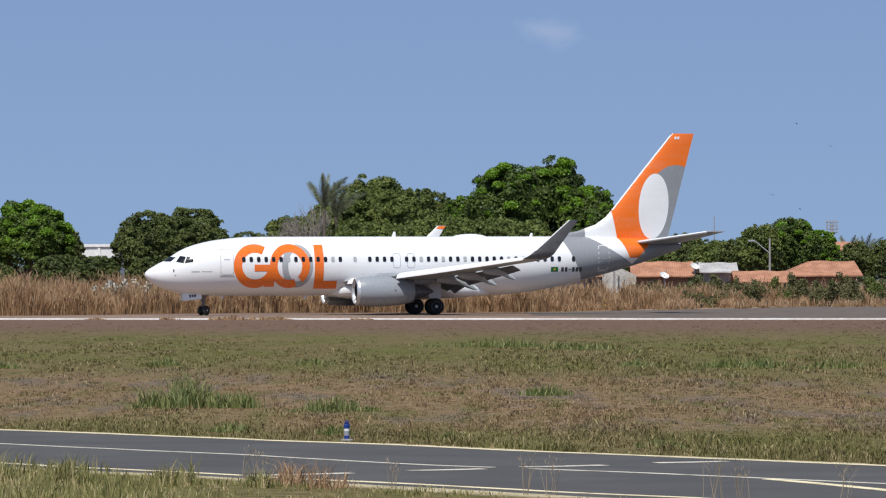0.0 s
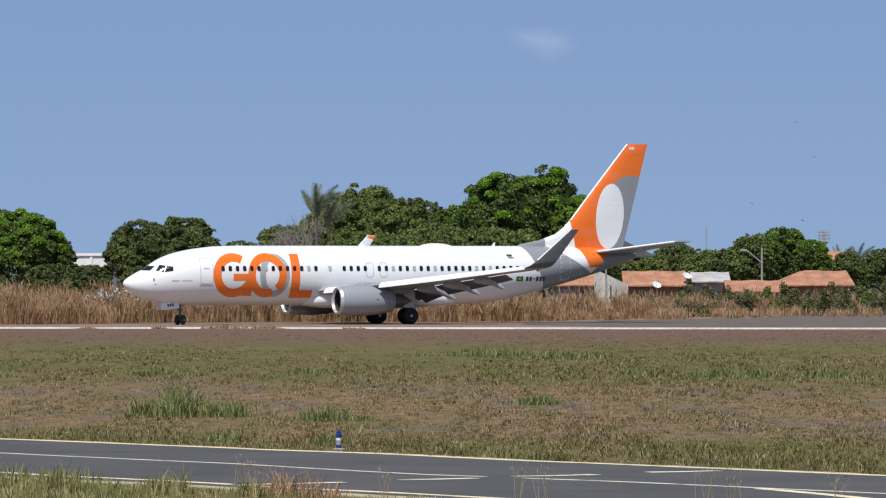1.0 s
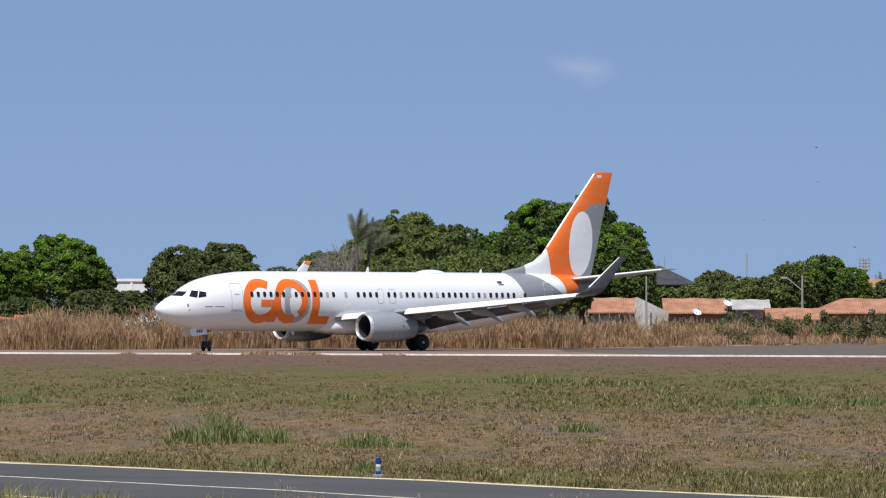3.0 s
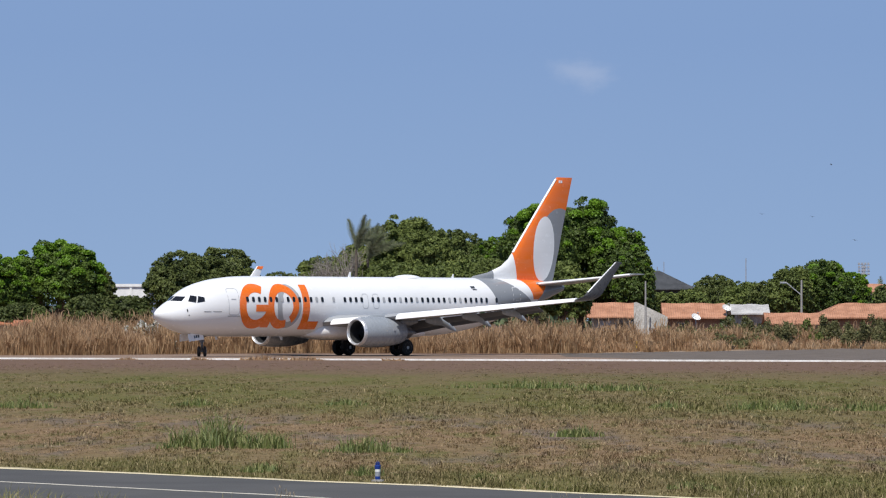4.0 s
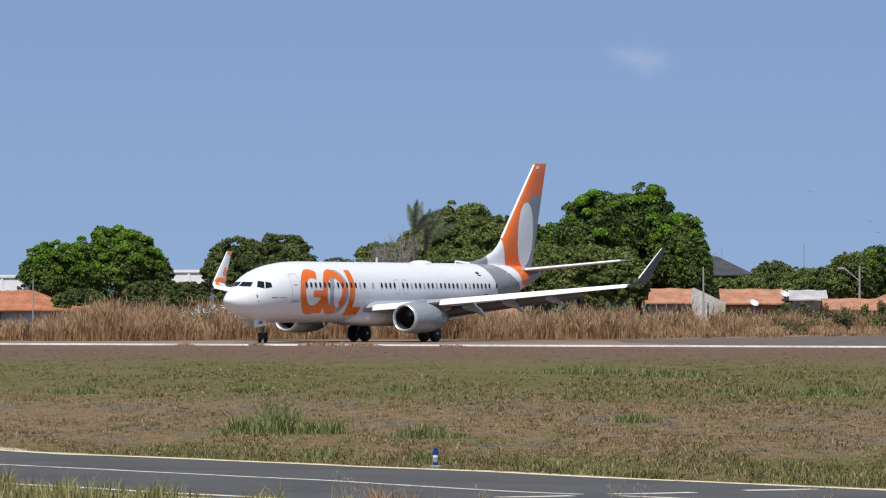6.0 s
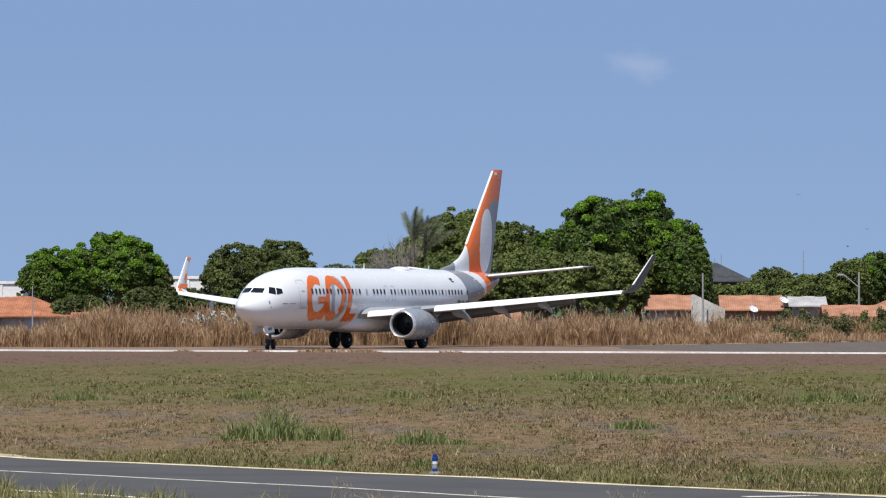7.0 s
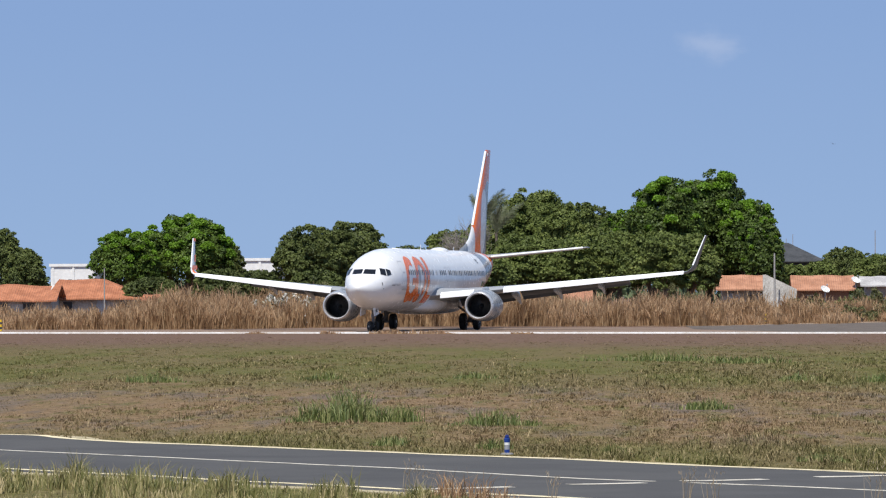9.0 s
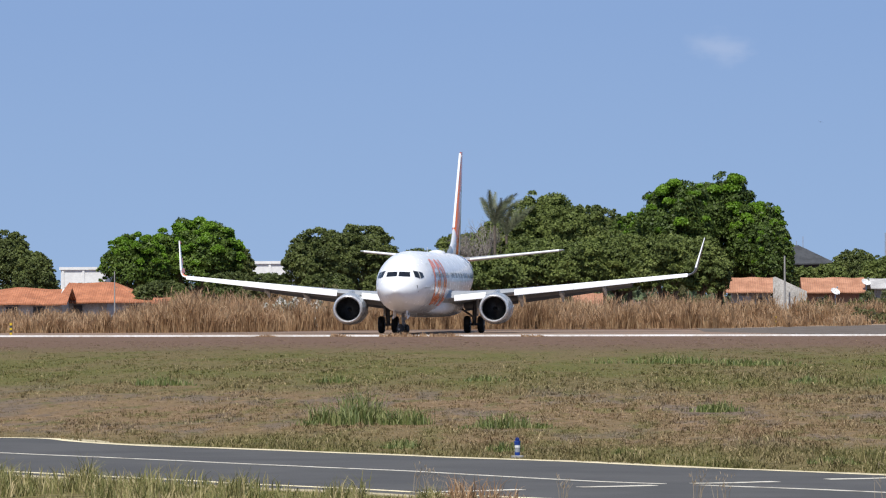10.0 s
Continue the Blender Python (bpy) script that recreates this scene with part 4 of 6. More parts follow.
def make_tree(b, width, top, d, tone, seed, label, leaves=5000, size=0.55, low=0.7, lumps=190, group="trees behind the runway"):
    """A broad crown of lumps over a forked trunk. width, top: thousandths."""
    rng = np.random.default_rng(seed)
    p = spot(b, top, d)
    zt = p.z
    rx = width * d / 2000
    tree = empty("tree", Matrix.Translation((p.x, d, 0)), label, "tree", group)
    bm = bmesh.new()
    rod(bm, (0, 0, -0.1), (0.1, 0, zt * 0.28), rx * 0.085 + 0.1, rx * 0.06 + 0.06, 10)
    for _ in range(5):
        w = Vector((rng.normal() * 0.7, rng.normal() * 0.7, 1)).normalized()
        branch(bm, Vector((0.1, 0, zt * 0.26)), w, min(zt * 0.26, rx * 0.42), rx * 0.045 + 0.04, rng, 2)
    part("trunk", bm, BARK, tree, smooth=60)
    rz = (zt - low) / 2 * 1.02
    cz = low + rz
    lobes = [((0, 0, cz), (rx * 0.68, rx * 0.62, rz * 0.72))]
    small, big = (0.04, 0.11) if tone in ("mango", "dark") else (0.05, 0.15)
    slack = 0.05 if tone in ("mango", "dark") else 0.11
    # big bulges first, with small leafy lumps on them
    bulges = []
    for k in range(9):
        th, s = k * 2.399963 + rng.uniform(-0.5, 0.5), 0.9 - 1.1 * (k + 0.5) / 9
        h = math.sqrt(1 - s * s)
        q = rng.uniform(0.32, 0.46)
        jig = rng.uniform(0.9, 1.0)
        bulges.append(((rx * h * math.cos(th) * (1 - q) * jig, rx * 0.85 * h * math.sin(th) * (1 - q) * jig, cz + rz * s * (1 - q) * jig), (rx * q, rx * q, rz * q)))
    lobes += bulges
    yellow_green = []
    for k in range(lumps):
        th = k * 2.399963 + rng.uniform(-0.3, 0.3)
        s = 1 - 1.5 * (k + 0.5) / lumps
        h = math.sqrt(max(0.0, 1 - abs(s) ** 2.3))
        q = rng.uniform(small, big)
        f = 1 - q * 0.8
        jig = rng.uniform(1 - 1.8 * slack, 1.0)
        if k % 2:
            c, r = bulges[rng.integers(len(bulges))]
            d = Vector(rng.normal(size=3)).normalized()
            if d.z < -0.2:
                d.z = -d.z
            at = (c[0] + d.x * r[0], c[1] + d.y * r[1], c[2] + d.z * r[2])
        else:
            at = (rx * h * math.cos(th) * f * jig, rx * 0.85 * h * math.sin(th) * f * jig, cz + rz * s * f * jig)
        lump = (at, (rx * q * 1.25, rx * q * 1.2, min(rx, rz) * q * 0.95))
        # brighter yellow-green lumps, likelier the higher they sit in the crown
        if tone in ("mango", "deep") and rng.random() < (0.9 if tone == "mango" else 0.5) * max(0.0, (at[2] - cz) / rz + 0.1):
            yellow_green.append(lump)
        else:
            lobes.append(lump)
    share = (0.62 if tone == "mango" else 0.75) if yellow_green else 1.0
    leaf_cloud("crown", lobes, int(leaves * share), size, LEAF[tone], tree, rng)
    if yellow_green:
        leaf_cloud("yellow_green_crown", yellow_green, leaves - int(leaves * share), size, LEAF["yellow_green"], tree, rng)
    return tree


def make_bush(b, width, top, d, tone, seed, label, leaves=900, size=0.42, name="bush", group="bushes in the dry grass"):
    rng = np.random.default_rng(seed)
    p = spot(b, top, d)
    rx, zt = width * d / 2000, max(p.z, 0.6)
    bush = empty(name, Matrix.Translation((p.x, d, 0)), label, "bush", group)
    bm = bmesh.new()
    for _ in range(4):
        w = Vector((rng.normal() * 0.6, rng.normal() * 0.6, 1)).normalized()
        branch(bm, Vector((0, 0, -0.05)), w, zt * 0.4, 0.05, rng, 1)
    part("stem", bm, BARK, bush)
    lobes = []
    for k in range(20):
        th = rng.uniform(0, math.tau)
        h = rng.uniform(0, 0.9)
        q = rng.uniform(0.10, 0.30)
        zz = zt * (0.25 + 0.75 * rng.random() * (1 - h * 0.6))
        lobes.append(((rx * h * math.cos(th), rx * 0.8 * h * math.sin(th), max(0.3, zz - zt * 0.2)), (rx * q, rx * q, zt * q * 0.8)))
    leaf_cloud("foliage", lobes, leaves, size, LEAF[tone], bush, rng, 0.5, 0.9)
    return bush


SWAY = []


def make_palm(b, top, d, seed, count=13):
    """A palm whose fronds stream to one side in the wind."""
    rng = np.random.default_rng(seed)
    p = spot(b, top, d)
    zt = p.z - 3.3
    palm = empty("palm_tree", Matrix.Translation((p.x, d, 0)), "wind-blown grey-green palm above the other trees", "tree")
    bm = bmesh.new()
    loft(bm, [[(0.25 * math.sin(z / zt * 2) + (0.2 - 0.08 * z / zt) * math.cos(k * math.tau / 9), (0.2 - 0.08 * z / zt) * math.sin(k * math.tau / 9), z) for k in range(9)] for z in np.linspace(-0.1, zt, 10)])
    part("trunk", bm, BARK, palm, smooth=60)
    hx = 0.25 * math.sin(2)
    for f in range(count):
        th = f * 2.399963
        el = rng.uniform(1.0, 1.45)
        ln = rng.uniform(2.8, 4.0)
        verts, faces = [], []
        pos = Vector((0, 0, 0))
        way = Vector((math.cos(th) * math.cos(el) + 0.12, math.sin(th) * math.cos(el), math.sin(el))).normalized()
        for s in range(26):
            way = (way + Vector((math.cos(th) * 0.012 + 0.01, math.sin(th) * 0.012, -0.022))).normalized()
            nxt = pos + way * ln / 26
            side = way.cross(Vector((0, 1, 0.2))).normalized()
            wl = 0.42 * math.sin(math.pi * (s + 2) / 29) + 0.05
            for sg in (1, -1):
                tip = pos + side * sg * wl + way * (0.25 + 0.4 * wl) + Vector((0.0, rng.uniform(-0.1, 0.1), -0.12 * wl))
                k = len(verts)
                verts += [pos, nxt, tip]
                faces.append((k, k + 1, k + 2))
            pos = nxt
        frond = raw("frond", np.array([tuple(v) for v in verts]), np.array(faces), LEAF["palm"], palm)
        frond.matrix_basis = Matrix.Translation((hx, 0, zt))
        SWAY.append((frond, rng.uniform(0, 6)))


def make_dead_tree(b, top, d, seed):
    rng = np.random.default_rng(seed)
    p = spot(b, top, d)
    tree = empty("bare_tree", Matrix.Translation((p.x, d, 0)), "leafless grey tree with fine twigs", "tree")
    bm = bmesh.new()
    rod(bm, (0, 0, -0.1), (0, 0, p.z * 0.45), 0.22, 0.16, 9)
    for _ in range(6):
        w = Vector((rng.normal() * 0.45, rng.normal() * 0.45, 1)).normalized()
        branch(bm, Vector((0, 0, p.z * 0.42)), w, p.z * 0.2, 0.09, rng, 4)
    part("trunk", bm, TWIG, tree)


def plant_trees():
    full = "large dense mango tree with a rounded deep green crown"
    olive = "spreading olive-green tree with an uneven crown"
    for b, w, top, d, tone, seed, n, label in (
        (-94.3, 14.5, 12.76, 470, "mango", 11, 5500, full),
        (-82.3, 20.5, 15.53, 474, "mango", 12, 8000, full),
        (-75.0, 10.0, 10.21, 480, "dark", 13, 2500, "dark green tree beside the mango trees"),
        (-120.2, 13.0, 13.53, 520, "dark", 14, 3500, "dark green tree behind the tiled house"),
        (-114.1, 9.0, 9.10, 515, "dark", 15, 2200, "small dark green tree behind the tiled house"),
        (-57.9, 15.0, 13.53, 478, "dark", 16, 4800, "dense dark green tree with a low dome"),
        (-49.8, 16.5, 14.20, 482, "dark", 17, 5200, "dense dark green tree with a low dome"),
        (-29.3, 13.0, 12.87, 488, "olive", 18, 3400, olive),
        (-22.1, 13.0, 15.97, 492, "olive", 19, 3600, olive),
        (-13.8, 17.0, 20.85, 490, "olive", 20, 6500, olive),
        (-6.9, 15.0, 18.30, 486, "olive", 21, 5000, olive),
        (-2.1, 11.0, 17.53, 500, "dark", 22, 2600, olive),
        (2.9, 11.0, 16.64, 492, "deep", 23, 3000, "green tree between the taller crowns"),
        (12.1, 16.5, 22.85, 488, "deep", 24, 6500, full),
        (20.4, 18.5, 23.96, 494, "deep", 25, 8000, full),
        (28.2, 13.0, 18.64, 490, "deep", 26, 4200, full),
        (31.2, 8.5, 14.64, 486, "deep", 27, 2200, "green tree at the rim of the grove"),
        (-16.0, 14.0, 11.76, 468, "olive", 28, 3800, olive),
        (-7.7, 15.0, 11.31, 466, "olive", 29, 3800, olive),
        (0.7, 14.5, 12.65, 468, "olive", 30, 3800, olive),
        (9.3, 15.0, 12.42, 464, "olive", 31, 4200, olive),
        (16.2, 14.0, 11.31, 466, "olive", 32, 4200, olive),
        (24.0, 13.0, 10.21, 492, "dark", 33, 3600, olive),
        (31.7, 9.0, 6.88, 500, "olive", 34, 2200, olive),
        (46.9, 10.5, 8.87, 560, "dark", 35, 2600, "small dark green tree behind the houses"),
        (53.0, 12.0, 7.54, 556, "olive", 36, 2600, "small green tree behind the houses"),
        (61.9, 10.0, 10.87, 520, "olive", 37, 2800, olive),
        (68.0, 13.0, 11.87, 524, "deep", 38, 4400, "bright green tree with upright bunches of leaves"),
        (74.1, 8.0, 9.54, 528, "mango", 39, 2000, olive),
        (80.8, 7.0, 7.32, 540, "dark", 40, 1300, "low tree at the edge of the houses"),
        (87.7, 9.0, 7.76, 540, "dark", 41, 1800, "low tree at the edge of the houses"),
        (36.4, 8.0, 5.6, 525, "olive", 50, 1800, "low green tree behind the tiled roofs"),
        (42.0, 8.5, 6.2, 520, "olive", 51, 1900, "low green tree behind the tiled roofs"),
        (57.5, 9.0, 7.8, 530, "dark", 52, 1900, "low green tree behind the tiled roofs"),
        (-38.2, 12.0, 9.54, 505, "dark", 42, 2400, "low dark tree between the crowns"),
        (-68.1, 10.0, 4.70, 462, "dark", 43, 2200, "low dark green tree under the mango trees"),
        (-89.0, 12.0, 3.40, 455, "dark", 44, 2800, "low dark green tree under the mango trees"),
        (-75.5, 11.0, 5.00, 455, "dark", 45, 2800, "low dark green tree under the mango trees"),
        (-56.5, 12.0, 4.60, 458, "dark", 46, 3000, "low dark green tree under the mango trees"),
        (-43.6, 13.0, 5.20, 458, "dark", 47, 2800, "low dark green tree under the mango trees"),
        (-31.5, 15.0, 7.10, 458, "olive", 48, 2800, "low green tree before the grove"),
        (-23.7, 13.0, 8.21, 462, "olive", 49, 2800, "low green tree before the grove"),
    ):
        make_tree(b, w, top, d, tone, seed, label, int(n * 8.5), 0.225 if tone in ("mango", "dark") else 0.25)
    make_palm(-23.9, 20.6, 478, 5, 10)
    make_palm(-21.6, 18.6, 481, 8, 9)
    make_palm(79.4, 8.2, 700, 6, 6)
    make_palm(82.5, 8.5, 720, 7, 6)
    for k, (b, t) in enumerate(((-27.3, 15.75), (-25.3, 17.64), (-29.3, 14.20))):
        make_dead_tree(b, t, 482, 60 + k)
    # a far low wood, too many to count
    rng = np.random.default_rng(77)
    lobes = []
    for _ in range(150):
        d = rng.uniform(720, 860)
        b = rng.uniform(-140, 115)
        h = rng.uniform(3.5, 6.4)
        lobes.append(((b * d / 1000, d, h * 0.5), (rng.uniform(3, 7), 4, h * 0.5)))
    wood = leaf_cloud("far_wood", lobes, 16000, 1.1, LEAF["far"], None, rng)
    tagged(wood, "hazy low wood on the horizon", "woods", kind="stuff")
    for k, (b, w, t, d, tone) in enumerate((
        (47.3, 7, 0.22, 438, "olive"), (51.7, 8, 0.22, 436, "dark"), (56.1, 8, 0.00, 436, "olive"), (60.6, 8, -0.22, 436, "dark"), (65.2, 8, 0.00, 438, "olive"), (70.5, 8, -0.22, 438, "dark"), (75.7, 9, 0.00, 438, "olive"), (80.5, 8, 0.00, 438, "olive"), (85.6, 8, 0.00, 440, "dark"), (49.5, 8, 1.55, 446, "olive"), (53.0, 9, 1.77, 448, "dark"), (57.2, 8, 0.89, 450, "olive"), (62.2, 7, 0.55, 448, "olive"), (68.1, 8, 1.11, 452, "dark"),
        (73.3, 8, 0.89, 450, "olive"), (78.3, 10, 1.77, 452, "dark"), (83.3, 10, 1.55, 450, "olive"), (88.3, 9, 1.77, 452, "dark"), (38.2, 7, 0.44, 442, "olive"),
        (41.7, 5, -0.22, 440, "olive"), (-84.7, 10, 2.66, 430, "dark"), (-72.5, 12, 2.88, 432, "dark"), (-54.8, 9, 2.66, 432, "dark"), (-37.0, 9, 2.66, 436, "dark"),
        (-20.4, 10, 2.88, 440, "olive"), (13.4, 9, 2.00, 440, "olive"), (16.2, 7, 0.89, 444, "dark"))):
        make_bush(b, w * 0.8, t + 0.6 + 0.5 * math.sin(k * 2.3), d + 8 * math.sin(k * 1.7), "scrub" if k % 4 else "olive", 100 + k, "green shrub standing in tall dry grass", 2600, 0.17)
    # scrub that mingles with the dry grass beside the turn-off
    rng = np.random.default_rng(91)
    for k in range(16):
        b = 36 + 3.4 * k + rng.uniform(-1.2, 1.2)
        d = 362 / (1 + 0.00038 * b) + 14 + 80 * min(1.0, (b - 20) / 50) + rng.uniform(-4, 10)
        make_bush(b, rng.uniform(3.5, 7.5), rng.uniform(-2.6, 0.2), d, "scrub", 160 + k, "low feathery scrub mingled with dry grass", 1500, 0.16)
    for k, (b, t) in enumerate(((-65.6, 0.9), (-63.0, 1.5), (-60.6, 1.9), (-58.4, 1.5), (-68.6, -0.2))):
        make_bush(b, 6.0, t, 376, "flower", 140 + k, "shrub covered with pale blossom", 1100, 0.26, "flowering_bush", "flowering bushes")


plant_trees()

# ---- houses, sheds and poles ----
def tile_roof_material(name, low, high):
    m, nt, bs = wires(name)
    co = coords(nt)
    w = nt.nodes.new("ShaderNodeTexWave")
    w.bands_direction = "X"
    w.inputs["Scale"].default_value = 1.5
    w.inputs["Distortion"].default_value = 0.4
    nt.links.new(co, w.inputs["Vector"])
    tone = noise_node(nt, 0.9, 6, co, 0.7)
    col = mix_node(nt, range_node(nt, tone, 0.35, 0.68), low, high)
    spots = range_node(nt, noise_node(nt, 3.5, 4, co, 0.7), 0.58, 0.72)
    col = mix_node(nt, spots, col, (0.20, 0.12, 0.08))
    nt.links.new(col, bs.inputs["Base Color"])
    bs.inputs["Roughness"].default_value = 0.85
    bump(nt, bs, w.outputs[0], 0.8, 0.08)
    return m


TILES = tile_roof_material("faded_clay_tiles", (0.36, 0.165, 0.095), (0.54, 0.27, 0.165))
REDTILES = tile_roof_material("red_clay_tiles", (0.34, 0.125, 0.06), (0.54, 0.215, 0.11))
PLASTER = surface("stained_plaster", (0.62, 0.60, 0.56), (0.34, 0.32, 0.29), 0.7, 0.9, relief=0.3)
BRICKWALL = surface("raw_brick", (0.34, 0.20, 0.13), (0.24, 0.13, 0.09), 1.2, 0.9)
WHITEWALL = surface("white_render", (0.82, 0.82, 0.80), (0.70, 0.70, 0.69), 0.3, 0.8)
DARKROOF = surface("dark_sheet_roof", (0.062, 0.065, 0.07), (0.028, 0.03, 0.033), 0.9, 0.7, relief=0.3)
PALEROOF = surface("fibre_cement", (0.50, 0.49, 0.48), (0.30, 0.29, 0.29), 0.8, 0.9, relief=0.4)
OPENING = surface("dark_opening", (0.05, 0.05, 0.055), (0.03, 0.03, 0.03), 2, 0.5)
CONCRETE = surface("pole_concrete", (0.36, 0.35, 0.34), (0.25, 0.24, 0.23), 1.5, 0.9)
STEEL = surface("galvanised_steel", (0.50, 0.52, 0.55), (0.36, 0.37, 0.40), 2.0, 0.5, 0.5)


def make_house(b0, b1, d, eave, ridge, deep, label, wall=PLASTER, roof=TILES, hip=None, openings=(), sag=0.08, name="house"):
    """Walls, and a roof of two thick slopes whose ridge runs across the view."""
    x0, x1 = b0 * d / 1000, b1 * d / 1000
    w = x1 - x0
    ze, zr = EYE.z + eave * d / 1000, EYE.z + ridge * d / 1000
    h = empty(name, Matrix.Translation((x0, d, 0)), label, "house", "houses beyond the airfield")
    bm = bmesh.new()
    box(bm, 0.3, 0.3, -0.1, w - 0.3, deep - 0.3, ze)
    if not hip:
        for x in (0.3, w - 0.55):
            box_pts = [(x, 0.3, ze), (x, deep - 0.3, ze), (x, deep / 2, zr - 0.15)]
            va = [bm.verts.new(p) for p in box_pts]
            vb = [bm.verts.new((p[0] + 0.25, p[1], p[2])) for p in box_pts]
            bm.faces.new(va)
            bm.faces.new(vb[::-1])
            for i in range(3):
                j = (i + 1) % 3
                bm.faces.new((va[i], vb[i], vb[j], va[j]))
    part("wall", bm, wall, h)
    for s in (0, 1):
        bm = bmesh.new()
        rows = []
        n = max(6, int(w / 0.9))
        for i in range(n + 1):
            f = i / n
            x = -0.3 + (w + 0.6) * f
            fx = min(max(x, hip[0]), w - hip[1]) if hip else x
            dip = -sag * math.sin(math.pi * f * 1.7 + 0.4) ** 2 + 0.02 * math.sin(i * 2.1)
            ye, yr = (-0.4, deep / 2) if s == 0 else (deep + 0.4, deep / 2)
            rows.append([(x, ye, ze - 0.1 + dip * 0.4), (fx, yr, zr + dip), (fx, yr, zr - 0.14 + dip), (x, ye, ze - 0.22 + dip * 0.4)])
        loft(bm, rows)
        part("roof", bm, roof, h, "weathered roof slope")
    if hip:
        for x0h, xr in ((-0.3, hip[0]), (w + 0.3, w - hip[1])):
            bm = bmesh.new()
            v = [bm.verts.new(p) for p in ((x0h, -0.4, ze - 0.1), (xr, deep / 2, zr - 0.02), (x0h, deep + 0.4, ze - 0.1))]
            u = [bm.verts.new(q.co + Vector((0, 0, -0.12))) for q in v]
            bm.faces.new(v)
            bm.faces.new(u[::-1])
            for i in range(3):
                j = (i + 1) % 3
                bm.faces.new((v[i], u[i], u[j], v[j]))
            part("roof", bm, roof, h, "weathered roof slope")
    for kind, xa, xb, za, zb in openings:
        bm = bmesh.new()
        box(bm, xa, 0.22, za, xb, 0.34, zb)
        o = part(kind, bm, OPENING if kind == "window" else STEEL, h)
        bm = bmesh.new()
        box(bm, xa - 0.08, 0.2, zb, xb + 0.08, 0.3, zb + 0.1)
        part("lintel", bm, CONCRETE, o)
    return h


def make_shed(b0, b1, d, top, label, windows=0):
    x0, x1, zt = b0 * d / 1000, b1 * d / 1000, EYE.z + top * d / 1000
    h = empty("warehouse", Matrix.Translation((x0, d, 0)), label, "building", "white buildings far behind the trees")
    bm = bmesh.new()
    box(bm, 0, 0, -0.1, x1 - x0, 14, zt - 0.35)
    part("wall", bm, WHITEWALL, h)
    bm = bmesh.new()
    box(bm, -0.2, -0.2, zt - 0.35, x1 - x0 + 0.2, 14.2, zt)
    part("parapet", bm, WHITEWALL, h)
    for k in range(windows):
        x = 1.1 + k * 1.15
        bm = bmesh.new()
        box(bm, x, -0.06, zt - 3.0, x + 0.55, 0.1, zt - 2.0)
        part("window", bm, OPENING, h)
    bm = bmesh.new()
    for k in range(3):
        x = (x1 - x0) * (0.02 + 0.46 * k)
        box(bm, x, -0.12, 0, x + 0.3, 0.02, zt - 0.35)
        part("pilaster", bm, WHITEWALL, h)
        bm = bmesh.new()
    bm.free()


def make_pole(b, top, d, r, label, arm=0.0, name="utility_pole", material=None):
    p = spot(b, top, d)
    o = empty(name, Matrix.Translation((p.x, d, 0)), label, "pole")
    bm = bmesh.new()
    rod(bm, (0, 0, -0.1), (0, 0, p.z), r * 1.3, r * 0.8, 10)
    part("shaft", bm, material or CONCRETE, o, smooth=60)
    if arm:
        bm = bmesh.new()
        rod(bm, (0, 0, p.z - 1.5), (-arm, 0, p.z - 0.25), 0.05, n=8)
        part("arm", bm, STEEL, o)
        bm = bmesh.new()
        box(bm, -arm - 0.6, -0.12, p.z - 0.32, -arm, 0.12, p.z - 0.16)
        part("lamp_head", bm, STEEL, o)
    return o


